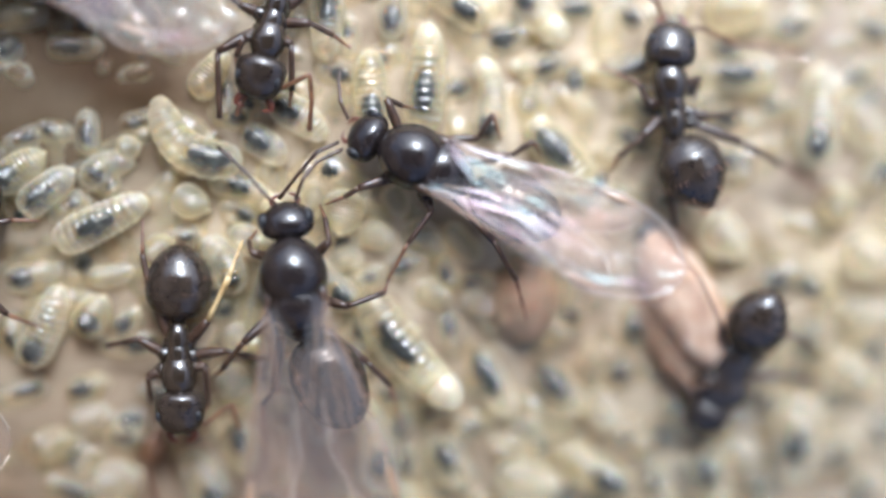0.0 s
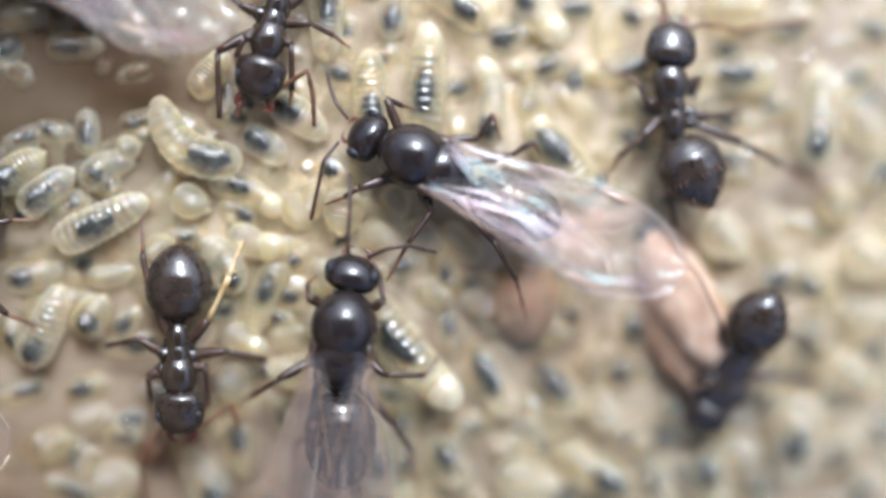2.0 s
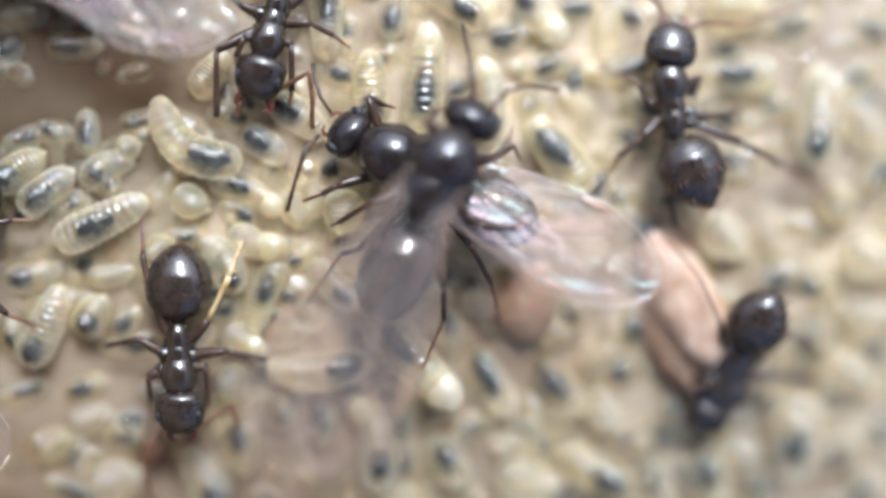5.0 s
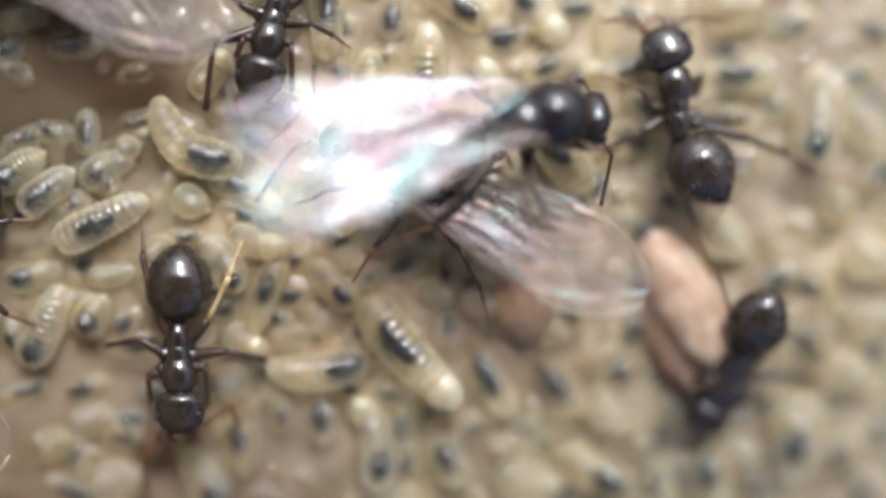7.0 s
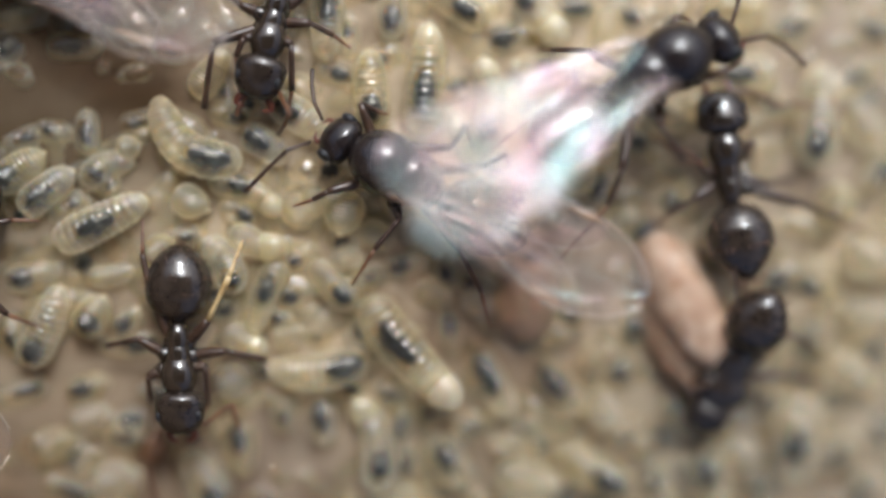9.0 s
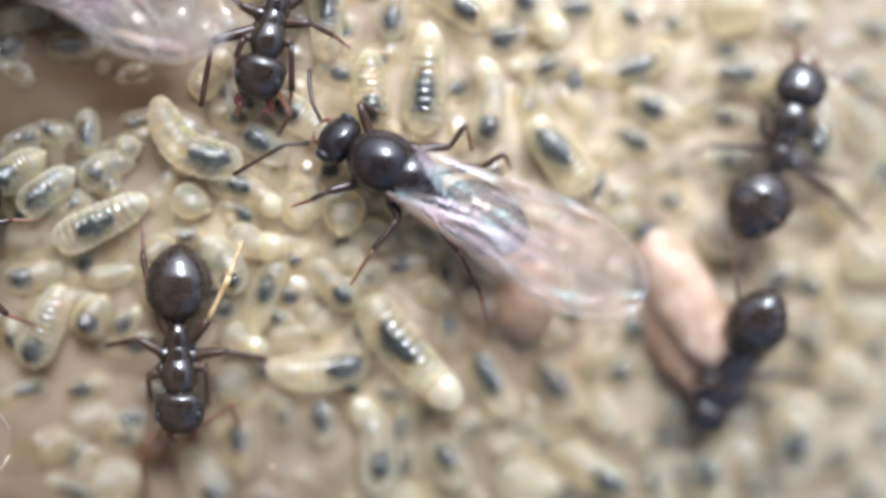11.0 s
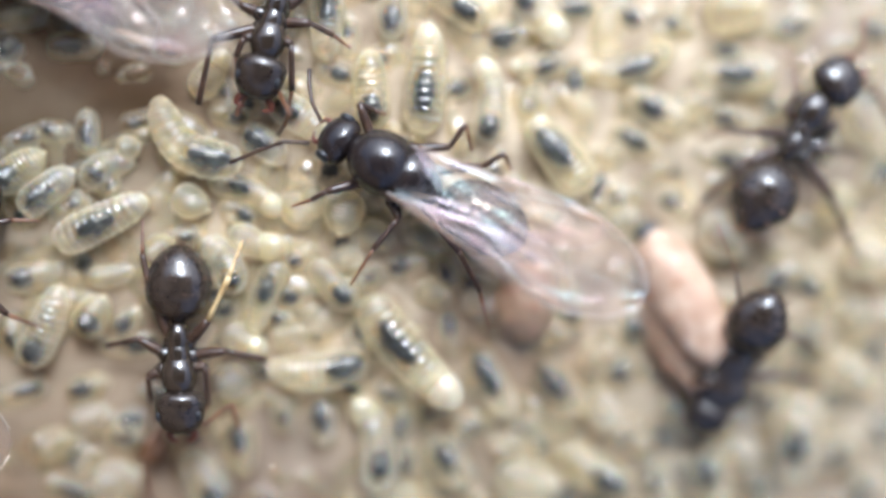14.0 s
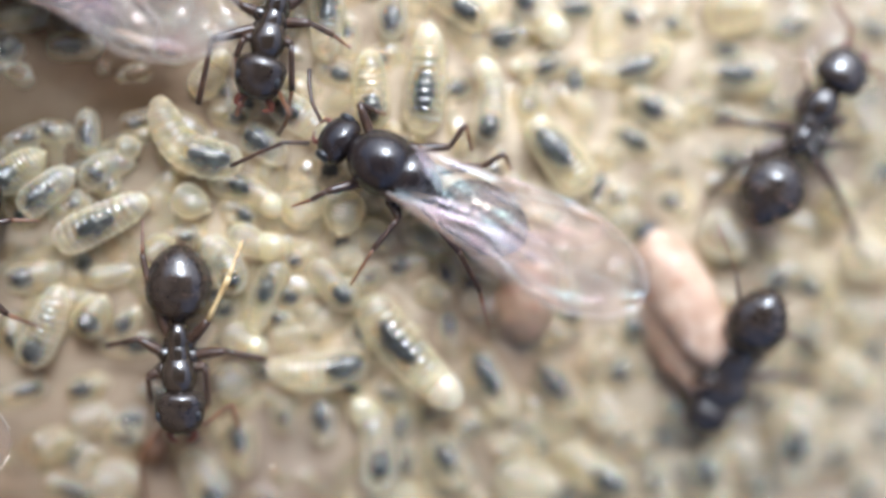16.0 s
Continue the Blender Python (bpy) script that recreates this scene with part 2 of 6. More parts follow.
def shade_bank():
    """Unseen earth bank, added west and south-west of the brood to shade that side."""
    n, verts, faces = 90, [], []
    for i in range(n + 1):
        deg = 104 + 149 * i / n
        a, ramp = radians(deg), lambda u: max(0.0, min(1.0, u)) ** 2 * (3 - 2 * max(0.0, min(1.0, u)))
        high = (1.0 + 4.0 * ramp((deg - 110) / 14) + 9.0 * ramp((deg - 145) / 20)) / 24
        for d, z in ((0.0, -1.5), (0.3, 8), (0.8, 18), (2.0, 24), (6.0, 24), (6.0, -1.5)):
            r = 1.0 + 0.05 * noise.noise((a * 6, z * 0.3, 1))
            verts.append(((13.2 + d) * r * math.cos(a), (11.2 + d) * r * math.sin(a), z * (high if z > 0 else 1) + 0.8 * noise.noise((a * 9, z, 3)) * (z > 0)))
    m = 6
    for i in range(n):
        for k in range(m):
            k2 = (k + 1) % m
            faces.append((i * m + k, (i + 1) * m + k, (i + 1) * m + k2, i * m + k2))
    faces += [tuple(range(m)), tuple(n * m + k for k in reversed(range(m)))]
    tagged(solid("shade_bank_west", verts, faces, SHADE_BANK_EARTH), "unseen brown bank added to shade the west side", "wall", kind="structure")


def sky_block():
    """Unseen slab, added to block the high sky; daylight comes in under its edges, most of it from the north."""
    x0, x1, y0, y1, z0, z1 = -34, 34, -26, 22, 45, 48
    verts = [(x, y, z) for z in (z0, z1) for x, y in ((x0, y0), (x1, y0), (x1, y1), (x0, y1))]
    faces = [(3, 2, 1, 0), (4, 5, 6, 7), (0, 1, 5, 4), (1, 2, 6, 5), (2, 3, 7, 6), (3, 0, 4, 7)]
    ob = solid("ceiling", verts, faces, SKY_BLOCK)
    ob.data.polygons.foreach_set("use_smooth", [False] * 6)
    tagged(ob, "unseen dark slab added to block the overhead sky", "ceiling", kind="structure")


nest_floor()
shade_bank()
sky_block()


# ---- brood ----
def spine_point(u, length, bend, hook):
    """A bent spine, tail at u = 0; bend in mm of bow, hook curls the head end sideways."""
    x = (u - 0.5) * length
    y = bend * (1 - (2 * u - 1) ** 2) - bend * 0.5
    if u > 0.72:
        y += hook * ((u - 0.72) / 0.28) ** 2
    return x, y


def grub_shapes(length, width, bend, hook, gut, gut_wide, wobble, rings=76, sides=18):
    """Skin (with its thinness over the gut, per vertex) and gut of one grub."""
    r, L = width / 2, length
    pts, rad, us = [], [], []
    for i in range(rings + 1):
        u = 0.5 - 0.5 * math.cos(math.pi * (0.03 + 0.94 * i / rings))
        us.append(u)
        px, py = spine_point(u, L, bend, hook)
        pts.append((px, py, r))
        w = abs(2 * u - 1)
        prof = (1 - w ** (0.9 + 1.75 * L / width)) ** 0.5 * (1 - 0.28 * u ** 2.2)
        ring = 1 - 0.095 * (1 - abs(math.sin(math.pi * 12 * u)) ** 0.8)
        rad.append(r * prof * ring)
    verts, faces = tube_mesh(pts, rad, sides, 0.94)
    thin = [0.58 * max(0.0, min(1.0, (vz / r - 1.15) / 0.6)) for vx, vy, vz in verts]
    gv, gf = [], []
    if gut:
        g0, g1 = gut
        gp, gr = [], []
        for i in range(11):
            u = g0 + (g1 - g0) * i / 10
            px, py = spine_point(u, L, bend, hook)
            gp.append((px, py, r * 1.08))
            gr.append(r * gut_wide * (math.sin(math.pi * (0.03 + 0.94 * i / 10)) ** 0.6) * (1 + 0.10 * math.sin(i * 2.4 + wobble)))
        gv, gf = tube_mesh(gp, gr, 12, 0.9)
        axis = np.array([(p[0], p[1]) for p in gp])
        wide = np.array(gr)
        for k, (vx, vy, vz) in enumerate(verts):
            if vz > 0.9 * r:
                d = np.hypot(axis[:, 0] - vx, axis[:, 1] - vy) / (wide + 0.04 * r)
                q = max(0.0, min(1.0, (1.15 - float(d.min())) / 0.6))
                thin[k] = max(thin[k], q * q * (3 - 2 * q))
    return verts, faces, thin, gv, gf


def larva(x, y, heading, length, width, bend=0.0, hook=0.0, gut=(0.1, 0.5), sunk=0.0, label="", gut_wide=0.58, knob=0.0):
    """A grub that lies on the floor: body with a dark gut inside and an amber mouth end."""
    r = width / 2
    verts, faces, thin, gv, gf = grub_shapes(length, width, bend, hook, gut, gut_wide, x * 3)
    body = solid("larva", verts, faces, SKIN)
    at = body.data.attributes.new("thin", "FLOAT", "POINT")
    at.data.foreach_set("value", thin)
    body.matrix_world = pose(x * MM, y * MM, (ground(x, y) - sunk * width) * MM, random.uniform(-8, 8), 0, heading)
    tagged(body, label or "cream translucent ant larva lying in the brood pile", "larva", "larvae of the brood pile")
    if gut:
        solid("gut", gv, gf, GUT, body, "dark gut showing through the skin")
    px, py = spine_point(0.968, length, bend, hook)
    qx, qy = spine_point(0.93, length, bend, hook)
    hx = Vector((px - qx, py - qy, 0)).normalized()
    mv, mf = blob_mesh((0, 0, 0), (0.15 * width, 0.17 * width, 0.16 * width), 0.1, rings=8, sides=10)
    if knob:
        kx, ky = spine_point(0.88, length, bend, hook)
        kv, kf = blob_mesh((0, 0, 0), (knob * width * 1.35, knob * width * 1.15, knob * width), 0.1, 4, 0.06, rings=20, sides=18)
        head = solid("head_end", kv, kf, SKIN, body, "round pale head end, curled up")
        head.matrix_local = pose(kx * MM, ky * MM, r * 1.15 * MM, 0, -15, math.degrees(math.atan2(hx.y, hx.x)))
    mouth = solid("mouth_end", mv, mf, MOUTH, body, "small amber mouth end")
    mouth.matrix_local = pose(px * MM, py * MM, r * 0.75 * MM, 0, 20, math.degrees(math.atan2(hx.y, hx.x)))
    return body


def buried_grubs(step, seed):
    """The lower layers of the pile: hundreds of grubs, one carpet."""
    rnd = random.Random(seed)
    kinds = [grub_shapes(rnd.uniform(1.2, 1.9), 0.9, rnd.uniform(-0.15, 0.15), 0.0, (0.2, 0.55) if k % 4 == 0 else None, 0.66, k, 22, 12) for k in range(9)]
    verts, faces, thin, mats = [], [], [], []
    y, row = -8.2, 0
    while y < 8.2:
        x = -12.5 + (row % 2) * step / 2
        while x < 12.5:
            v, f, th, gv, gf = kinds[rnd.randrange(9)]
            cx, cy = x + rnd.uniform(-0.3, 0.3) * step, y + rnd.uniform(-0.3, 0.3) * step
            bare = ((cx + 8.0) ** 2 / 14 + (cy + 4.4) ** 2 / 4.5 < 1 and rnd.random() < 0.35) or (cx + 8.6) ** 2 / 5 + (cy + 3.1) ** 2 < 0.8 or ((cx + 8.9) ** 2 / 3.5 + (cy - 3.8) ** 2 < 1.2 and rnd.random() < 0.9) or (cx + 1.0) ** 2 / 1.5 + (cy + 0.5) ** 2 < 0.9 or (cx + 0.1) ** 2 / 2.2 + (cy + 1.2) ** 2 < 0.8
            s = rnd.uniform(0.85, 1.1)
            m = pose(cx, cy, ground(cx, cy) - 0.34 - rnd.uniform(0, 0.18), rnd.uniform(-15, 15), rnd.uniform(-10, 10), rnd.uniform(0, 360)) @ Matrix.Scale(s, 4)
            x += step
            if bare or (cy < -2.2 and cx < 1.5 and rnd.random() < 0.15):
                continue
            for vv, ff, mat, tt in ((v, f, 0, th), (gv, gf, 1, [0.0] * len(gv))):
                o = len(verts)
                verts += [tuple(m @ Vector(q)) for q in vv]
                faces += [tuple(o + i for i in q) for q in ff]
                mats += [mat] * len(ff)
                thin += tt
        y += step * 0.87
        row += 1
    ob = solid("buried_larvae", verts, faces, SKIN)
    ob.data.materials.append(GUT)
    ob.data.polygons.foreach_set("material_index", mats)
    ob.data.attributes.new("thin", "FLOAT", "POINT").data.foreach_set("value", thin)
    tagged(ob, "carpet of cream larvae packed under the others", "larvae", kind="stuff")


def cocoon(x, y, heading, length, width, label, cap=True, sunk=0.1, mat=COCOON):
    verts, faces = blob_mesh((0, 0, width / 2), (length, width, width * 0.95), 0.08, power=2.2, rings=30, sides=26)
    verts = [(x, y + 0.05 * width * noise.noise((x * 2.2, y * 3, z * 3)), z + 0.07 * width * noise.noise((x * 2.2, y * 3, z * 3 + 7))) for x, y, z in verts]
    ob = solid("cocoon", verts, faces, mat)
    ob.matrix_world = pose(x * MM, y * MM, (ground(x, y) - sunk * width) * MM, 0, 0, heading)
    if cap:
        cv, cf = blob_mesh((length * 0.465, 0, width * 0.52), (0.14 * length, 0.42 * width, 0.4 * width), 0.2, rings=10, sides=14)
        solid("dark_end_spot", cv, cf, GUT, ob, "black waste spot at the cocoon end")
    tagged(ob, label, "cocoon")
    return ob


# ---- ants ----
class Ant:
    """An ant's root, with its head, gaster and limbs as parts; x forward, z up from its feet, mm."""


def ant_leg(ant, points, thick=0.085, amber=False):
    """A leg from hip, knee, ankle and tip: thigh, with shin and foot under it."""
    hip = Vector(points[0])
    p = [Vector(q) - hip for q in points]
    v, f = tube_mesh(*limb(p[:2], (thick * 0.75, thick * 0.72), 6), 8)
    v2 = []
    for q in v:
        u = Vector(q).dot(p[1]) / max(p[1].length_squared, 1e-6)
        axis = p[1] * u
        v2.append(tuple(axis + (Vector(q) - axis) * (1 + 0.5 * math.sin(math.pi * max(0, min(1, u))))))
    leg = solid("leg", v2, f, LEG, ant.root)
    leg.location = hip * MM
    v, f = tube_mesh(*limb(p[1:3], (thick * 0.55, thick * 0.62), 5), 8)
    # amber gives shin and foot the colour with the gleam painted in
    solid("shin", v, f, PALE_LIT if amber else LEG, leg)
    if len(p) > 3:
        n = 6
        pts, rad = limb(p[2:4], (thick * 0.42, thick * 0.22), n)
        rad = [r * (1.25 if i % 2 else 0.9) for i, r in enumerate(rad)]
        v, f = tube_mesh(pts, rad, 6)
        solid("foot", v, f, PALE_LIT if amber else SHIN, leg, "thin amber jointed foot")
    reach = p[1].normalized()
    v, f = tube_mesh([reach * -0.08, reach * 0.04, reach * 0.16, reach * 0.30, reach * 0.36], [thick * k for k in (0.8, 1.5, 1.7, 1.1, 0.5)], 10)
    solid("coxa", v, f, THORAX, leg, "thick dark hip joint")
    ant.legs.append((leg, hip))
    return leg


def antenna(ant, points, thick=0.06, mat=LEG):
    """An elbowed feeler: smooth stalk, beaded whip."""
    base = Vector(points[0])
    p = [Vector(q) - base for q in points]
    pts, rad = limb(p, [thick * 0.75] + [thick * 0.8] * (len(p) - 2) + [thick * 0.9], 6)
    rad = [r * (1.12 if i % 2 else 0.88) if i > 6 else r for i, r in enumerate(rad)]
    v, f = tube_mesh(pts, rad, 7)
    ob = solid("antenna", v, f, mat, ant.head, "brown beaded antenna")
    ob.location = (base - ant.neck) * MM
    ant.feelers.append((ob, base - ant.neck))
    return ob


def make_ant(at, heading, size, head_turn=0.0, gaster_turn=0.0, winged=False, label="", spread=6.0, roof=14.0, gaster_pitch=0.0, gape=8.0, bulk=1.0, crumple=1.0, lean=0.0, pitch=0.0, twist=0.0, point=0.3, reach=1.0):
    """size 1 is a worker 4 mm long. Body parts stand on the root; the neck and the waist turn."""
    ant = Ant()
    ant.legs, ant.feelers = [], []
    ant.root = new("winged_ant" if winged else "worker_ant")
    ant.root.empty_display_size = 0.5 * MM
    ant.root.matrix_world = pose(at[0] * MM, at[1] * MM, at[2] * MM, 0, pitch, heading)
    tagged(ant.root, label, "ant", "winged ants" if winged else "worker ants")
    s, root = size, ant.root
    if winged:
        # bulky thorax in plates
        v, f = blob_mesh((0.14 * s, 0, 1.15 * s), (1.56 * s, 1.50 * s, 1.40 * s), 0.10, power=2.1, rings=28, sides=28)
        solid("thorax", v, f, CHITIN, root, "glossy black domed thorax")
        v, f = blob_mesh((-0.66 * s, 0, 1.18 * s), (1.16 * s, 1.34 * s, 0.98 * s), -0.10, power=2.1)
        solid("scutellum", v, f, CHITIN, root, "dark rounded scutellum")
        v, f = blob_mesh((-0.95 * s, 0, 0.88 * s), (1.0 * s, 0.98 * s, 0.95 * s), -0.12)
        solid("hind_thorax", v, f, CHITIN, root)
        for sy in (-1, 1):
            v, f = blob_mesh((-0.42 * s, sy * 0.60 * s, 1.30 * s), (0.5 * s, 0.26 * s, 0.3 * s), 0.1, rings=10, sides=12)
            solid("wing_base_plate", v, f, LEG, root)
        neck, waist = Vector((0.88 * s, 0, 1.0 * s)), Vector((-1.35 * s, 0, 0.62 * s))
        hsize, gsize = (0.86 * s, 1.18 * s, 0.85 * s), (2.25 * s, 1.66 * s, 1.2 * s)
    else:
        v, f = blob_mesh((0.32 * s, 0, 0.88 * s), (1.04 * s, 0.82 * s * bulk, 0.72 * s), -0.05)
        solid("front_thorax", v, f, THORAX, root, "brown thorax plate")
        v, f = blob_mesh((-0.08 * s, 0, 0.84 * s), (1.04 * s, 0.58 * s * bulk, 0.60 * s), 0.0)
        solid("middle_thorax", v, f, THORAX, root, "brown thorax plate")
        v, f = blob_mesh((-0.48 * s, 0, 0.80 * s), (1.0 * s, 0.56 * s * bulk, 0.64 * s), 0.05)
        solid("hind_thorax", v, f, THORAX, root)
        neck, waist = Vector((0.72 * s, 0, 0.9 * s)), Vector((-0.86 * s, 0, 0.70 * s))
        hsize, gsize = (1.02 * s, 1.14 * s, 0.80 * s), (1.80 * s, 1.56 * s, 1.26 * s)
    # waist scale
    v, f = blob_mesh(waist + Vector((0.05 * s, 0, 0.06 * s)), (0.2 * s, 0.36 * s, 0.52 * s), 0.0, rings=10, sides=14)
    solid("petiole", v, f, CHITIN, root, "narrow upright waist scale")
    # head
    ant.neck = neck
    L, W, T = hsize
    v, f = blob_mesh((L * 0.46, 0, -0.02 * s), hsize, 0.16, power=2.3 if winged else 2.9, rings=26, sides=28)
    v = [(x, y, z - (0.10 * (x / L) ** 2) * s) for x, y, z in v]
    ant.head = solid("head", v, f, CHITIN if winged else GASTER, root, "glossy black head")
    for sy in (-1, 1):
        if winged:
            v, f = blob_mesh((L * 0.50, sy * W * 0.43, 0.04 * s), (0.42 * s, 0.24 * s, 0.46 * s), rings=12, sides=14)
        else:
            v, f = blob_mesh((L * 0.52, sy * W * 0.40, 0.16 * s), (0.24 * s, 0.14 * s, 0.2 * s), rings=10, sides=12)
        solid("eye", v, f, EYE, ant.head)
        g = math.tan(radians(gape))
        jp = [(L * 0.84, sy * 0.24 * s, -0.16 * s), (L * 0.98, sy * (0.26 + g * 0.3) * s, -0.2 * s), (L * 1.10, sy * (0.17 + g * 0.6) * s, -0.22 * s), (L * 1.17, sy * (0.04 + g * 0.4) * s, -0.22 * s)]
        v, f = tube_mesh(*limb(jp, [k * s * (0.55 if winged else 0.8) for k in (0.10, 0.11, 0.085, 0.025)], 3), 8, 0.6)
        solid("mandible", v, f, JAW, ant.head, "dark red toothed mandible")
    ant.head.location = neck * MM
    ant.head.rotation_euler = (0, 0, radians(head_turn))
    # gaster with overlapping plates
    ant.waist = waist
    L, W, T = gsize
    v, f = blob_mesh((-L * 0.52, 0, (0.0 if winged else 0.12) * s), gsize, -0.10, 4, 0.03, 2.1 if winged else 2.0, 40, 30)
    if not winged:
        v = [(x, y * (1 - point * (2 * max(0, -x / L - 0.5)) ** 2), z) for x, y, z in v]
    ant.gaster = solid("gaster", v, f, GASTER, root, "glossy dark brown banded gaster")
    ant.gaster.location = waist * MM
    ant.gaster.rotation_euler = (0, radians(gaster_pitch), radians(gaster_turn))
    # bristles along the plates' hind edges
    bv, bf = [], []
    rnd = random.Random(int(100 * at[0]))
    for k in range(90):
        row, b = rnd.choice((0.28, 0.52, 0.76, 0.92, 0.97)), rnd.uniform(0.1, math.pi - 0.1)
        x = -L * (0.02 + row)
        rr = math.sqrt(max(0.0, 1 - abs(2 * row - 1) ** 2.1)) * 0.97
        base = Vector((x, W / 2 * rr * math.cos(b), 0.12 * s + T / 2 * rr * math.sin(b)))
        tip = base + Vector((-0.16, 0.06 * math.cos(b), 0.06 * math.sin(b) + 0.02)) * s
        v1, f1 = tube_mesh([base, tip], [0.007 * s, 0.003 * s], 4)
        bf += [tuple(i + len(bv) for i in q) for q in f1]
        bv += v1
    solid("bristles", bv, bf, SHIN, ant.gaster, "short golden bristles")
    ant.wings = []
    if winged:
        for sy in (-1, 1):
            for fore in (True, False):
                ant.wings.append(wing(ant, sy, s, fore, spread, roof, crumple, lean, twist, reach))
    return ant


def wing(ant, sy, s, fore, spread, roof, crumple, lean, twist, reach):
    """Membrane, gently crumpled, with raised veins; it lies back over the gaster."""
    L, W = (6.3 * s * reach, 2.2 * s) if fore else (4.6 * s * reach, 1.15 * s)
    nu, nv = 48, 18
    seed = 3.1 * sy + (0 if fore else 9)

    def place(u, v):
        k = u / 0.64
        if k < 1:
            back, front = W * (0.12 + 0.88 * k ** 0.9 * (1.15 - 0.15 * k)), 0.06 * W * math.sin(math.pi * k / 2)
        else:
            q = math.sqrt(max(0.0, 1 - ((u - 0.64) / 0.36) ** 2.2))
            back, front = W * (0.45 + 0.55 * q), W * (0.06 - 0.50 * (1 - q))
        y = front - (back + front) * v
        z = (0.028 * noise.noise((u * 5, v * 2.2, seed)) + 0.022 * crumple * noise.noise((u * 4.5, v * 8, seed)) + 0.016 * math.sin(v * 7 + u * 2) - 0.10 * u * u) * s + twist * (1 - u) ** 1.5 * sy * y
        return -u * L, sy * y, z

    verts = [place(i / nu, j / nv) for i in range(nu + 1) for j in range(nv + 1)]
    faces = []
    for i in range(nu):
        for j in range(nv):
            a = i * (nv + 1) + j
            faces.append((a, a + nv + 1, a + nv + 2, a + 1) if sy > 0 else (a, a + 1, a + nv + 2, a + nv + 1))
    ob = solid("forewing" if fore else "hindwing", verts, faces, WING, ant.root, "clear iridescent veined wing")
    hinge = Vector((-0.52 * s, sy * 0.66 * s, 1.66 * s)) if fore else Vector((-0.7 * s, sy * 0.58 * s, 1.60 * s))
    ob.matrix_local = Matrix.Translation(hinge * MM) @ pose(0, 0, 0, lean - sy * roof, 0, sy * -(spread if fore else spread + 5))
    lines = ([(0.0, 0.02, 0.97, 0.05), (0.05, 0.34, 0.86, 0.45), (0.42, 0.06, 0.55, 0.42), (0.05, 0.62, 0.55, 0.93)]
             if fore else [(0.0, 0.03, 0.9, 0.08), (0.05, 0.35, 0.75, 0.55)])
    for u0, v0, u1, v1 in lines:
        pts = [place(u0 + (u1 - u0) * k / 12, v0 + (v1 - v0) * (k / 12) ** 1.3) for k in range(13)]
        r0 = 0.017 * s if v1 < 0.1 else 0.013 * s
        v, f = tube_mesh(pts, [r0 * (1 - 0.6 * k / 12) for k in range(13)], 6)
        solid("vein", v, f, VEIN, ob)
    if fore:
        pts = [place(0.60 + 0.14 * k / 8, 0.045) for k in range(9)]
        v, f = tube_mesh(pts, [(0.015 + 0.085 * math.sin(math.pi * k / 8)) * s for k in range(9)], 8)
        v = [(x, y, pts[0][2] + (z - pts[0][2]) * 0.3) for x, y, z in v]
        solid("wing_spot", v, f, VEIN, ob, "small brown spot on the wing's front edge")
    rim = [place(0.30 + 0.69 * k / 26, 0.995) for k in range(27)]
    v, f = tube_mesh(rim, [0.016 * s * min(1.0, 0.1 + k / 13) for k in range(27)], 5)
    solid("wing_margin", v, f, MARGIN, ob, "pale thickened wing margin")
    return ob


# ---- the brood, grub by grub ----
larva(-5.85, 2.55, 143, 2.44, 1.02, bend=0.63, gut=(0.08, 0.45), sunk=-0.16, label='cream translucent larva curled in a bow')
larva(-7.99, 0.67, 26, 2.40, 0.95, gut=(0.25, 0.65), sunk=-0.16)
larva(-9.25, 1.36, 39, 1.55, 0.87, gut=(0.15, 0.6), sunk=-0.16)
larva(-9.90, 1.82, 36, 1.46, 0.87, gut=(0.1, 0.5), sunk=-0.16)
larva(-7.87, 1.81, 28, 1.27, 0.82, bend=0.26, gut=(0.2, 0.4), sunk=0.08, label='cream larva half buried in the brood pile')
larva(-8.36, 2.75, 90, 1.12, 0.69, gut=(0.25, 0.7), sunk=0.08, label='cream larva half buried in the brood pile')
larva(-7.37, 2.40, 22, 0.55, 0.66, gut=None, sunk=-0.16, label='plump cream larva without a dark gut')
larva(-5.92, 1.08, -27, 0.89, 0.87, gut=None, sunk=-0.16, label='plump cream larva without a dark gut')
larva(-4.65, 1.31, -22, 1.76, 0.68, bend=0.24, gut=(0.25, 0.55), sunk=-0.16, knob=0.75, label='cream translucent larva curled in a bow')
larva(-4.19, 2.40, -36, 1.22, 0.79, bend=0.13, gut=(0.05, 0.6), sunk=-0.16)
larva(-4.42, 0.27, -25, 1.15, 0.77, bend=-0.20, gut=None, sunk=-0.16, knob=0.8, label='cream translucent larva curled in a bow')
larva(-3.46, 0.89, -52, 0.96, 0.85, gut=None, sunk=0.08, label='cream larva half buried in the brood pile')
larva(-2.36, 0.87, -100, 1.07, 1.06, gut=None, sunk=-0.16, label='plump cream larva without a dark gut')
larva(-5.24, -0.37, 118, 1.45, 0.87, bend=-0.26, gut=(0.1, 0.3), sunk=-0.16, label='cream translucent larva curled in a bow')
larva(-4.16, -1.11, -111, 1.88, 0.77, bend=-0.11, gut=(0.25, 0.6), sunk=-0.16)
larva(-2.61, -0.80, 134, 1.53, 0.77, gut=(0.1, 0.45), sunk=-0.16)
larva(-0.76, -2.36, -49, 3.27, 1.20, bend=-0.16, gut=(0.2, 0.6), sunk=-0.16, gut_wide=0.46, knob=0.66, label='large translucent larva with a grey gut and glassy head end')
larva(-3.00, -2.89, -175, 2.35, 0.96, bend=0.24, gut=(0.03, 0.4), sunk=-0.16, label='cream translucent larva curled in a bow')
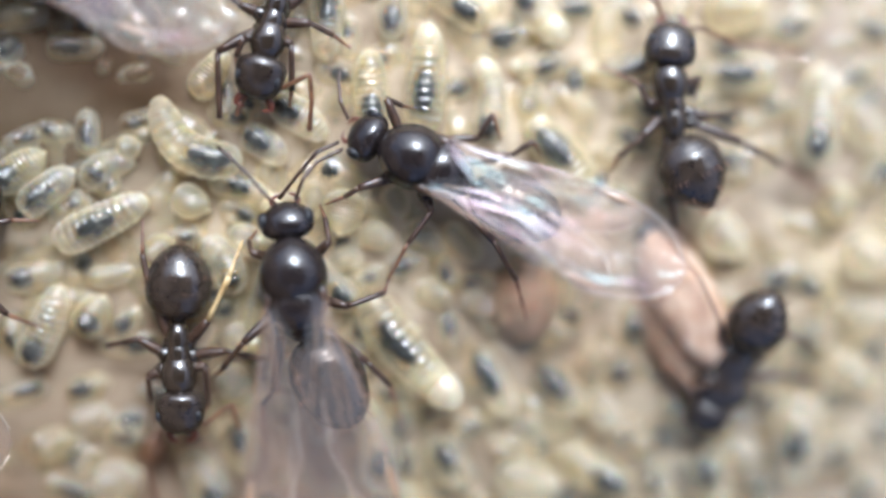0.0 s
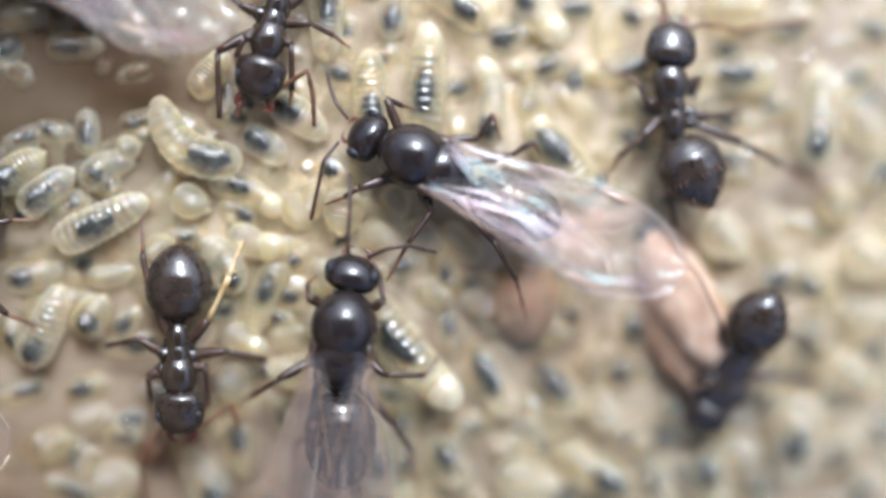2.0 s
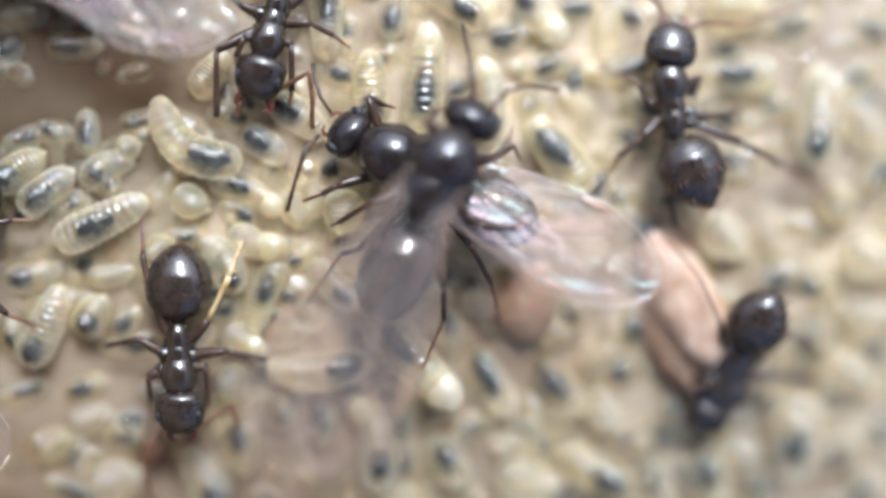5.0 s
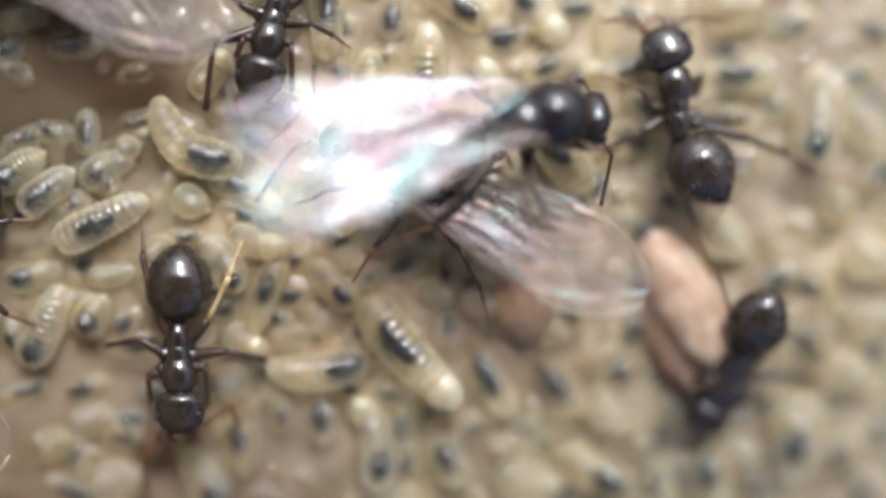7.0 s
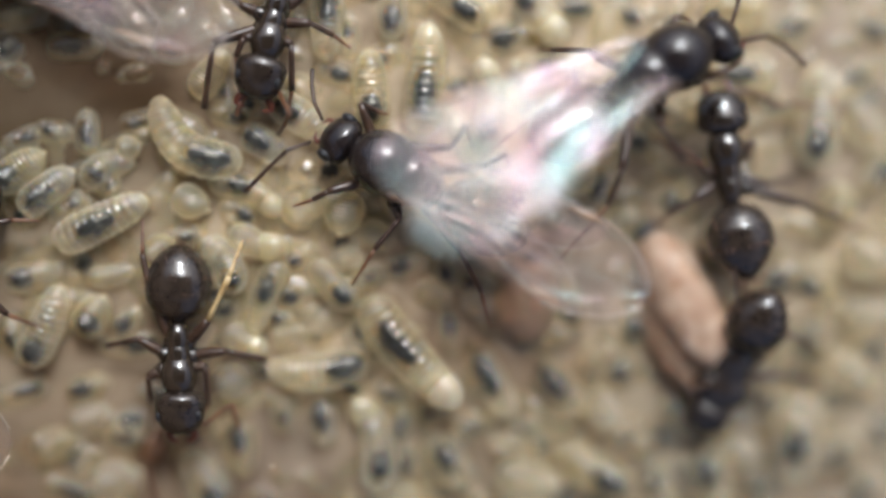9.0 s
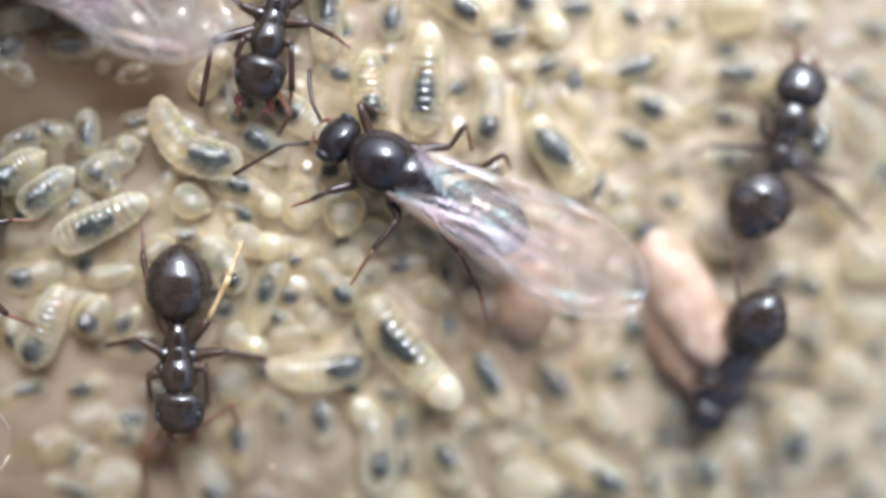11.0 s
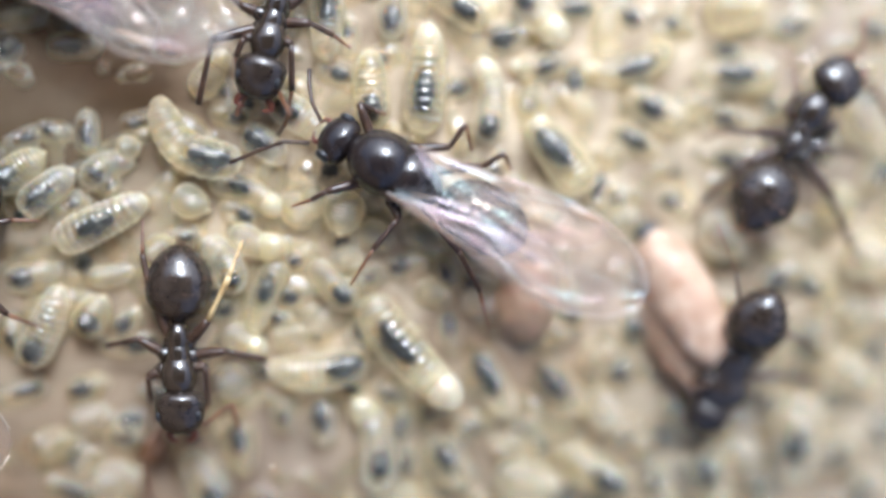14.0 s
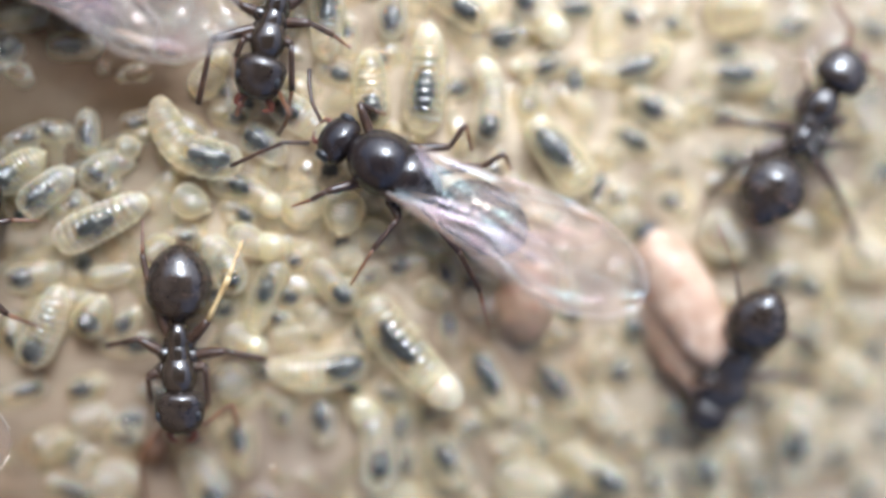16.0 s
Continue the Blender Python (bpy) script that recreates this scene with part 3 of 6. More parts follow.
larva(-2.92, -4.14, -82, 1.28, 0.79, gut=(0.12, 0.7), sunk=0.08, label='cream larva half buried in the brood pile')
larva(-1.78, -4.77, 101, 2.31, 0.97, bend=-0.30, gut=(0.15, 0.45), sunk=-0.16, knob=0.7, label='cream translucent larva curled in a bow')
larva(0.15, -5.23, -59, 1.43, 0.97, gut=(0.15, 0.6), sunk=-0.16)
larva(-9.44, -1.80, 66, 2.08, 0.95, bend=-0.13, gut=(0.05, 0.35), sunk=-0.16)
larva(-8.31, -1.55, 59, 1.08, 0.95, gut=(0.1, 0.55), sunk=-0.16)
larva(-7.79, -0.60, 11, 1.19, 0.58, gut=None, sunk=-0.16, label='plump cream larva without a dark gut')
larva(-6.68, -0.05, 40, 0.90, 0.82, gut=None, sunk=-0.16, label='plump cream larva without a dark gut')
larva(-9.66, -0.67, 15, 1.41, 0.77, gut=(0.1, 0.5), sunk=0.08, label='cream larva half buried in the brood pile')
larva(-7.50, -2.24, -176, 1.57, 0.62, bend=0.11, gut=(0.1, 0.6), sunk=0.08, label='cream larva half buried in the brood pile')
larva(-7.53, -1.69, 47, 0.90, 0.64, gut=(0.1, 0.7), sunk=0.08, label='cream larva half buried in the brood pile')
larva(-5.52, 4.05, 55, 1.14, 0.81, gut=None, sunk=-0.16, knob=0.6, label='plump cream larva without a dark gut')
larva(-3.34, 3.10, -34, 1.56, 0.87, bend=0.11, gut=(0.05, 0.5), sunk=-0.16)
larva(-2.72, 5.23, -93, 1.62, 0.87, gut=(0, 0.45), sunk=-0.16)
larva(-1.74, 3.74, 93, 1.87, 0.92, gut=(0.1, 0.45), sunk=-0.16)
larva(-0.38, 3.94, 86, 2.50, 1.01, gut=(0.2, 0.6), sunk=-0.16, knob=0.6)
larva(1.01, 3.48, 90, 1.86, 0.85, bend=-0.27, gut=(0.05, 0.35), sunk=-0.16, knob=0.66, label='cream translucent larva curled in a bow')
larva(-1.19, 5.68, 86, 1.48, 0.77, gut=(0.15, 0.55), sunk=-0.16)
larva(0.40, 5.80, 150, 1.66, 0.82, gut=(0.2, 0.6), sunk=-0.16)
larva(2.27, 5.62, -45, 1.34, 0.89, gut=(0, 0.35), sunk=-0.16, knob=0.75)
larva(2.28, 4.43, -172, 1.30, 0.67, bend=0.19, gut=(0.2, 0.55), sunk=-0.16, knob=0.5)
larva(4.45, 4.45, -165, 2.36, 0.78, bend=0.34, gut=(0.2, 0.6), sunk=-0.16, knob=0.5, label='cream translucent larva curled in a bow')
larva(2.71, 2.19, 130, 2.20, 1.13, bend=-0.13, gut=(0.35, 0.85), sunk=-0.16)
larva(5.16, 3.45, 151, 1.62, 0.90, gut=(0.35, 0.75), sunk=-0.16)
larva(4.67, 2.64, -29, 1.36, 0.82, gut=(0.2, 0.75), sunk=0.08, label='cream larva half buried in the brood pile')
larva(7.13, 4.21, -179, 2.06, 0.96, gut=(0.25, 0.7), sunk=-0.16)
larva(7.11, 5.75, 5, 1.46, 1.17, gut=None, sunk=-0.16, label='plump cream larva without a dark gut')
larva(9.26, 3.28, 86, 2.52, 1.17, gut=(0.08, 0.4), sunk=-0.16)
larva(1.25, -3.25, -60, 1.84, 0.88, gut=(0.05, 0.65), sunk=-0.16)
larva(2.85, -3.47, -44, 1.65, 0.92, gut=(0.05, 0.65), sunk=-0.16)
larva(3.95, -3.99, -50, 1.12, 0.92, gut=None, sunk=-0.16, label='plump cream larva without a dark gut')
larva(3.70, -5.46, 149, 2.25, 1.03, gut=(0.05, 0.45), sunk=-0.16)
larva(0.48, 0.15, -45, 1.21, 0.67, gut=None, sunk=-0.16, label='plump cream larva without a dark gut')
larva(-4.89, -4.80, -85, 1.42, 0.91, gut=(0.1, 0.6), sunk=0.08, label='cream larva half buried in the brood pile')
larva(-5.82, -5.55, 121, 1.60, 1.15, gut=(0.05, 0.35), sunk=0.08, label='cream larva half buried in the brood pile')
larva(-8.65, 4.72, 0, 1.40, 0.82, gut=(0.1, 0.8), sunk=0.27, label='cream larva half buried in the brood pile')
larva(-1.11, 1.13, -66, 0.80, 0.64, gut=None, sunk=-0.16, label='plump cream larva without a dark gut')
larva(-4.78, -2.15, -25, 0.94, 0.85, gut=None, sunk=-0.16, knob=0.6, label='plump cream larva without a dark gut')
larva(-5.04, -3.10, 40, 0.97, 0.94, gut=None, sunk=0.08, label='cream larva half buried in the brood pile')
larva(10.39, 3.11, -59, 1.62, 1.16, gut=None, sunk=0.08, label='cream larva half buried in the brood pile')
larva(10.54, -0.20, -36, 1.30, 1.27, gut=None, sunk=-0.16, label='plump cream larva without a dark gut')
larva(6.86, 0.31, -46, 1.29, 1.16, gut=None, sunk=-0.16, label='pale whitish larva beside the cocoon')
larva(9.76, 1.13, 75, 1.01, 1.06, gut=None, sunk=-0.16, label='plump cream larva without a dark gut')
larva(8.98, -4.77, -94, 2.23, 1.24, gut=(0.4, 0.8), sunk=-0.16)
larva(10.40, -3.22, -41, 1.69, 1.13, gut=None, sunk=0.08, label='cream larva half buried in the brood pile')
larva(6.83, -5.93, -72, 1.81, 1.01, gut=(0.1, 0.6), sunk=-0.16)
larva(5.47, -6.07, -60, 1.31, 0.89, gut=(0, 0.6), sunk=0.08, label='cream larva half buried in the brood pile')
larva(2.11, -5.74, -10, 1.64, 1.12, gut=None, sunk=-0.16, label='plump cream larva without a dark gut')
larva(6.18, 3.57, 21, 1.07, 0.83, gut=None, sunk=0.08, label='cream larva half buried in the brood pile')
larva(3.84, -2.63, 16, 0.90, 0.92, gut=None, sunk=0.08, label='cream larva half buried in the brood pile')
larva(1.65, -4.88, 22, 0.98, 0.92, gut=None, sunk=0.08, label='cream larva half buried in the brood pile')
larva(7.52, -5.19, -19, 1.21, 1.12, gut=None, sunk=0.08, label='cream larva half buried in the brood pile')
larva(10.44, -1.66, 32, 0.94, 1.11, gut=None, sunk=0.08, label='cream larva half buried in the brood pile')
larva(4.36, 0.66, 24, 0.84, 0.85, gut=None, sunk=0.08, label='cream larva half buried in the brood pile')
larva(4.14, 2.28, 23, 0.83, 0.74, gut=None, sunk=0.08, label='cream larva half buried in the brood pile')
larva(-9.41, -4.70, 23, 1.07, 0.90, gut=None, sunk=0.13, label='cream larva half buried in the brood pile')
larva(-7.95, -5.65, 24, 1.23, 1.18, gut=None, sunk=0.08, label='cream larva half buried in the brood pile')
larva(-8.48, -4.08, 19, 1.17, 0.90, gut=None, sunk=0.13, label='cream larva half buried in the brood pile')
larva(-3.65, -2.08, 14, 0.93, 0.78, gut=None, sunk=0.08, label='cream larva half buried in the brood pile')
larva(5.92, -4.16, -56, 1.25, 0.94, gut=None, sunk=0.08, label='cream larva half buried in the brood pile')
larva(-1.17, -6.13, 24, 1.21, 0.97, gut=None, sunk=0.08, label='cream larva half buried in the brood pile')
larva(2.55, -1.90, -27, 1.25, 0.96, gut=None, sunk=0.08, label='cream larva half buried in the brood pile')
larva(7.57, -4.12, -108, 1.23, 0.92, gut=None, sunk=0.08, label='cream larva half buried in the brood pile')
larva(-3.81, 5.13, -127, 1.08, 0.79, gut=None, sunk=0.08, label='cream larva half buried in the brood pile')
larva(-1.56, 0.36, -24, 0.91, 0.83, gut=None, sunk=0.08, label='cream larva half buried in the brood pile')
larva(-0.45, 0.29, -31, 1.09, 0.80, gut=None, sunk=0.08, label='cream larva half buried in the brood pile')
larva(-3.09, 1.09, -108, 0.93, 0.77, gut=None, sunk=0.08, label='cream larva half buried in the brood pile')
larva(-2.28, -0.22, -156, 0.80, 0.72, gut=None, sunk=0.08, label='cream larva half buried in the brood pile')
larva(0.89, -1.34, -34, 0.99, 0.82, gut=None, sunk=0.08, label='cream larva half buried in the brood pile')
larva(-0.22, -1.03, -21, 0.94, 0.81, gut=None, sunk=0.08, label='cream larva half buried in the brood pile')
larva(-10.31, 4.60, -138, 1.04, 0.90, gut=(0.05, 0.62), sunk=0.27, gut_wide=0.65, label='cream larva sunk in the pile, its dark gut showing')
larva(-10.09, 4.13, 158, 1.12, 0.72, gut=(0.22, 0.58), sunk=0.27, gut_wide=0.41, label='cream larva sunk in the pile, its dark gut showing')
larva(-7.30, 4.08, -167, 1.06, 0.72, gut=(0.07, 0.63), sunk=0.27, gut_wide=0.49, label='cream larva sunk in the pile, its dark gut showing')
larva(-6.50, 4.61, 164, 1.01, 0.72, gut=(0.12, 0.71), sunk=0.27, gut_wide=0.49, label='cream larva sunk in the pile, its dark gut showing')
larva(-7.11, 3.01, 16, 1.11, 0.72, gut=(0.1, 0.58), sunk=0.27, gut_wide=0.57, label='cream larva sunk in the pile, its dark gut showing')
larva(-9.10, 2.75, -9, 1.09, 0.72, gut=(0.13, 0.68), sunk=0.27, gut_wide=0.57, label='cream larva sunk in the pile, its dark gut showing')
larva(-9.91, 2.56, -161, 1.08, 0.72, gut=(0.14, 0.64), sunk=0.27, gut_wide=0.49, label='cream larva sunk in the pile, its dark gut showing')
larva(-5.07, 3.53, -89, 1.05, 0.71, gut=(0.16, 0.5), sunk=0.13, gut_wide=0.49, label='cream larva sunk in the pile, its dark gut showing')
larva(-5.03, 3.11, 168, 1.06, 0.71, gut=(0.14, 0.56), sunk=0.13, gut_wide=0.53, label='cream larva sunk in the pile, its dark gut showing')
larva(-2.54, 4.12, 164, 1.11, 0.71, gut=(0.18, 0.63), sunk=0.13, gut_wide=0.57, label='cream larva sunk in the pile, its dark gut showing')
larva(-2.30, 4.97, -89, 1.07, 0.72, gut=(0.2, 0.53), sunk=0.13, gut_wide=0.41, label='cream larva sunk in the pile, its dark gut showing')
larva(0.20, 3.73, -150, 1.13, 0.72, gut=(0.1, 0.55), sunk=0.13, gut_wide=0.57, label='cream larva sunk in the pile, its dark gut showing')
larva(1.56, 5.08, 10, 1.05, 0.83, gut=(0.08, 0.66), sunk=0.13, gut_wide=0.65, label='cream larva sunk in the pile, its dark gut showing')
larva(3.17, 3.87, -91, 1.19, 0.73, gut=(0.04, 0.64), sunk=0.13, gut_wide=0.57, label='cream larva sunk in the pile, its dark gut showing')
larva(3.02, 5.79, 177, 1.25, 0.73, gut=(0.04, 0.67), sunk=0.13, gut_wide=0.61, label='cream larva sunk in the pile, its dark gut showing')
larva(2.16, 3.62, 64, 1.06, 0.73, gut=(0.23, 0.52), sunk=0.13, gut_wide=0.37, label='cream larva sunk in the pile, its dark gut showing')
larva(5.74, 5.47, -15, 1.05, 0.75, gut=(0.09, 0.6), sunk=0.13, gut_wide=0.65, label='cream larva sunk in the pile, its dark gut showing')
larva(4.48, 5.74, 139, 1.05, 0.74, gut=(0.12, 0.59), sunk=0.13, gut_wide=0.57, label='cream larva sunk in the pile, its dark gut showing')
larva(6.89, 4.89, 166, 1.06, 0.75, gut=(0.06, 0.72), sunk=0.13, gut_wide=0.65, label='cream larva sunk in the pile, its dark gut showing')
larva(8.70, 5.56, 20, 1.35, 0.76, gut=(0.1, 0.73), sunk=0.13, gut_wide=0.57, label='cream larva sunk in the pile, its dark gut showing')
larva(10.60, 5.57, 158, 1.39, 0.76, gut=(0.09, 0.7), sunk=0.13, gut_wide=0.57, label='cream larva sunk in the pile, its dark gut showing')
larva(7.05, 3.26, -3, 1.17, 0.75, gut=(0.1, 0.7), sunk=0.13, gut_wide=0.57, label='cream larva sunk in the pile, its dark gut showing')
larva(6.83, 2.26, 171, 1.13, 0.75, gut=(0.04, 0.64), sunk=0.13, gut_wide=0.57, label='cream larva sunk in the pile, its dark gut showing')
larva(8.29, 3.48, -5, 1.13, 0.75, gut=(0.04, 0.61), sunk=0.13, gut_wide=0.49, label='cream larva sunk in the pile, its dark gut showing')
larva(10.58, 3.56, -114, 1.42, 0.77, gut=(0.04, 0.67), sunk=0.13, gut_wide=0.65, label='cream larva sunk in the pile, its dark gut showing')
larva(10.87, 1.86, -129, 1.23, 0.86, gut=(0.13, 0.6), sunk=0.13, gut_wide=0.65, label='cream larva sunk in the pile, its dark gut showing')
larva(3.72, 1.42, -105, 1.05, 0.74, gut=(0.04, 0.69), sunk=0.13, gut_wide=0.45, label='cream larva sunk in the pile, its dark gut showing')
larva(4.33, 1.13, -57, 1.03, 0.74, gut=(0.16, 0.58), sunk=0.13, gut_wide=0.53, label='cream larva sunk in the pile, its dark gut showing')
larva(5.03, 0.33, -12, 1.07, 0.74, gut=(0.12, 0.63), sunk=0.13, gut_wide=0.49, label='cream larva sunk in the pile, its dark gut showing')
larva(5.72, 1.08, -39, 1.20, 0.75, gut=(0.17, 0.56), sunk=0.13, gut_wide=0.57, label='cream larva sunk in the pile, its dark gut showing')
larva(8.19, -0.79, -137, 1.05, 0.81, gut=(0.08, 0.65), sunk=0.13, gut_wide=0.65, label='cream larva sunk in the pile, its dark gut showing')
larva(9.27, -0.94, -12, 1.28, 0.77, gut=(0.06, 0.68), sunk=0.13, gut_wide=0.65, label='cream larva sunk in the pile, its dark gut showing')
larva(-4.84, 0.87, 157, 1.01, 0.72, gut=(0.14, 0.54), sunk=0.13, gut_wide=0.45, label='cream larva sunk in the pile, its dark gut showing')
larva(-3.38, -0.14, 42, 1.01, 0.72, gut=(0.13, 0.52), sunk=0.13, gut_wide=0.49, label='cream larva sunk in the pile, its dark gut showing')
larva(-3.44, -1.06, 21, 1.15, 0.72, gut=(0.13, 0.6), sunk=0.13, gut_wide=0.57, label='cream larva sunk in the pile, its dark gut showing')
larva(-4.05, -1.62, 162, 1.11, 0.72, gut=(0.22, 0.57), sunk=0.13, gut_wide=0.45, label='cream larva sunk in the pile, its dark gut showing')
larva(-5.29, -1.46, 180, 1.02, 0.72, gut=(0.14, 0.67), sunk=0.13, gut_wide=0.57, label='cream larva sunk in the pile, its dark gut showing')
larva(-1.77, -0.72, 20, 1.04, 0.72, gut=(0.11, 0.66), sunk=0.13, gut_wide=0.45, label='cream larva sunk in the pile, its dark gut showing')
larva(-0.85, -0.42, 15, 1.12, 0.72, gut=(0.13, 0.61), sunk=0.13, gut_wide=0.57, label='cream larva sunk in the pile, its dark gut showing')
larva(0.00, -0.50, 98, 1.04, 0.72, gut=(0.18, 0.64), sunk=0.13, gut_wide=0.41, label='cream larva sunk in the pile, its dark gut showing')
larva(0.79, -0.88, -8, 1.16, 0.73, gut=(0.23, 0.6), sunk=0.13, gut_wide=0.53, label='cream larva sunk in the pile, its dark gut showing')
larva(0.11, -2.01, -82, 1.16, 0.74, gut=(0.09, 0.57), sunk=0.13, gut_wide=0.45, label='cream larva sunk in the pile, its dark gut showing')
larva(-2.23, 0.24, 23, 0.99, 0.72, gut=(0.1, 0.58), sunk=0.13, gut_wide=0.37, label='cream larva sunk in the pile, its dark gut showing')
larva(-8.03, 1.75, 114, 1.09, 0.71, gut=(0.18, 0.64), sunk=0.13, gut_wide=0.57, label='cream larva sunk in the pile, its dark gut showing')
larva(-8.81, 0.92, -141, 1.13, 0.72, gut=(0.18, 0.47), sunk=0.13, gut_wide=0.37, label='cream larva sunk in the pile, its dark gut showing')
larva(-10.20, -3.42, -161, 1.49, 0.73, gut=(0.08, 0.71), sunk=0.13, gut_wide=0.41, label='cream larva sunk in the pile, its dark gut showing')
larva(-8.53, -3.33, 19, 1.16, 0.73, gut=(0.09, 0.59), sunk=0.13, gut_wide=0.57, label='cream larva sunk in the pile, its dark gut showing')
larva(-7.72, -4.11, -171, 1.16, 0.73, gut=(0.13, 0.66), sunk=0.13, gut_wide=0.57, label='cream larva sunk in the pile, its dark gut showing')
larva(-7.65, -4.56, -2, 1.01, 0.74, gut=(0.05, 0.59), sunk=0.13, gut_wide=0.53, label='cream larva sunk in the pile, its dark gut showing')
larva(-8.92, -5.12, -77, 1.18, 0.74, gut=(0.18, 0.58), sunk=0.13, gut_wide=0.53, label='cream larva sunk in the pile, its dark gut showing')
larva(-9.19, -5.88, 161, 1.44, 0.74, gut=(0.06, 0.69), sunk=0.13, gut_wide=0.57, label='cream larva sunk in the pile, its dark gut showing')
larva(-4.11, -2.95, 2, 1.13, 0.73, gut=(0.17, 0.49), sunk=0.13, gut_wide=0.49, label='cream larva sunk in the pile, its dark gut showing')
larva(-2.07, -2.18, -89, 1.14, 0.73, gut=(0.16, 0.54), sunk=0.13, gut_wide=0.37, label='cream larva sunk in the pile, its dark gut showing')
larva(-2.42, -3.33, 166, 1.15, 0.73, gut=(0.12, 0.54), sunk=0.13, gut_wide=0.36, label='cream larva sunk in the pile, its dark gut showing')
larva(-0.94, -4.17, 71, 1.19, 0.74, gut=(0.12, 0.62), sunk=0.13, gut_wide=0.49, label='cream larva sunk in the pile, its dark gut showing')
larva(-0.87, -5.03, 86, 1.19, 0.74, gut=(0.12, 0.53), sunk=0.13, gut_wide=0.41, label='cream larva sunk in the pile, its dark gut showing')
larva(2.06, -4.44, -23, 1.11, 0.75, gut=(0.22, 0.59), sunk=0.13, gut_wide=0.45, label='cream larva sunk in the pile, its dark gut showing')
larva(2.49, -4.79, 77, 1.09, 0.75, gut=(0.23, 0.58), sunk=0.13, gut_wide=0.45, label='cream larva sunk in the pile, its dark gut showing')
larva(0.57, -4.43, -148, 1.10, 0.75, gut=(0.2, 0.51), sunk=0.13, gut_wide=0.41, label='cream larva sunk in the pile, its dark gut showing')
larva(4.65, -1.75, 94, 1.16, 0.75, gut=(0.06, 0.58), sunk=0.13, gut_wide=0.61, label='cream larva sunk in the pile, its dark gut showing')
larva(4.40, -2.90, 57, 1.11, 0.76, gut=(0.14, 0.64), sunk=0.13, gut_wide=0.65, label='cream larva sunk in the pile, its dark gut showing')
larva(3.62, -3.08, -91, 1.09, 0.75, gut=(0.23, 0.58), sunk=0.13, gut_wide=0.45, label='cream larva sunk in the pile, its dark gut showing')
larva(4.61, -4.81, -9, 1.25, 0.77, gut=(0.15, 0.62), sunk=0.13, gut_wide=0.53, label='cream larva sunk in the pile, its dark gut showing')
larva(3.03, -6.09, 7, 1.23, 0.77, gut=(0.07, 0.75), sunk=0.13, gut_wide=0.61, label='cream larva sunk in the pile, its dark gut showing')
larva(5.30, -5.71, 91, 1.16, 0.77, gut=(0.12, 0.7), sunk=0.13, gut_wide=0.57, label='cream larva sunk in the pile, its dark gut showing')
larva(5.69, -4.70, 13, 1.14, 0.77, gut=(0.05, 0.62), sunk=0.13, gut_wide=0.57, label='cream larva sunk in the pile, its dark gut showing')
larva(8.32, -3.98, -40, 1.26, 0.78, gut=(0.13, 0.54), sunk=0.13, gut_wide=0.53, label='cream larva sunk in the pile, its dark gut showing')
larva(9.00, -2.48, 159, 1.30, 0.76, gut=(0.04, 0.65), sunk=0.13, gut_wide=0.45, label='cream larva sunk in the pile, its dark gut showing')
larva(10.01, -3.65, -161, 1.22, 0.78, gut=(0.04, 0.68), sunk=0.13, gut_wide=0.49, label='cream larva sunk in the pile, its dark gut showing')
larva(10.98, -2.67, -64, 1.20, 0.79, gut=(0.14, 0.68), sunk=0.13, gut_wide=0.65, label='cream larva sunk in the pile, its dark gut showing')
larva(11.14, -6.20, 32, 1.15, 0.80, gut=(0.06, 0.64), sunk=0.13, gut_wide=0.65, label='cream larva sunk in the pile, its dark gut showing')
larva(9.20, -2.12, -177, 1.26, 0.76, gut=(0.22, 0.59), sunk=0.13, gut_wide=0.49, label='cream larva sunk in the pile, its dark gut showing')
larva(7.97, -5.96, 144, 1.34, 0.78, gut=(0.13, 0.55), sunk=0.13, gut_wide=0.57, label='cream larva sunk in the pile, its dark gut showing')
larva(-6.11, 0.27, -176, 1.07, 0.72, gut=(0.19, 0.64), sunk=0.13, gut_wide=0.41, label='cream larva sunk in the pile, its dark gut showing')
larva(-5.89, 2.09, 13, 1.00, 0.71, gut=(0.19, 0.58), sunk=0.13, gut_wide=0.41, label='cream larva sunk in the pile, its dark gut showing')
larva(-3.88, -3.89, 97, 1.13, 0.73, gut=(0.21, 0.6), sunk=0.13, gut_wide=0.41, label='cream larva sunk in the pile, its dark gut showing')
larva(-1.15, -3.55, -11, 1.07, 0.74, gut=(0.2, 0.56), sunk=0.13, gut_wide=0.41, label='cream larva sunk in the pile, its dark gut showing')
larva(-0.17, -3.98, 19, 1.06, 0.74, gut=(0.17, 0.52), sunk=0.13, gut_wide=0.37, label='cream larva sunk in the pile, its dark gut showing')
larva(1.36, -1.60, 59, 1.17, 0.73, gut=(0.25, 0.57), sunk=0.13, gut_wide=0.41, label='cream larva sunk in the pile, its dark gut showing')
larva(2.93, -1.62, 175, 1.17, 0.74, gut=(0.16, 0.54), sunk=0.13, gut_wide=0.45, label='cream larva sunk in the pile, its dark gut showing')
larva(6.24, -2.93, -104, 1.08, 0.76, gut=(0.17, 0.58), sunk=0.13, gut_wide=0.49, label='cream larva sunk in the pile, its dark gut showing')
larva(6.05, -5.64, 126, 1.21, 0.77, gut=(0.19, 0.64), sunk=0.13, gut_wide=0.53, label='cream larva sunk in the pile, its dark gut showing')
larva(11.37, -4.75, -64, 1.18, 0.80, gut=(0.15, 0.69), sunk=0.13, gut_wide=0.65, label='cream larva sunk in the pile, its dark gut showing')
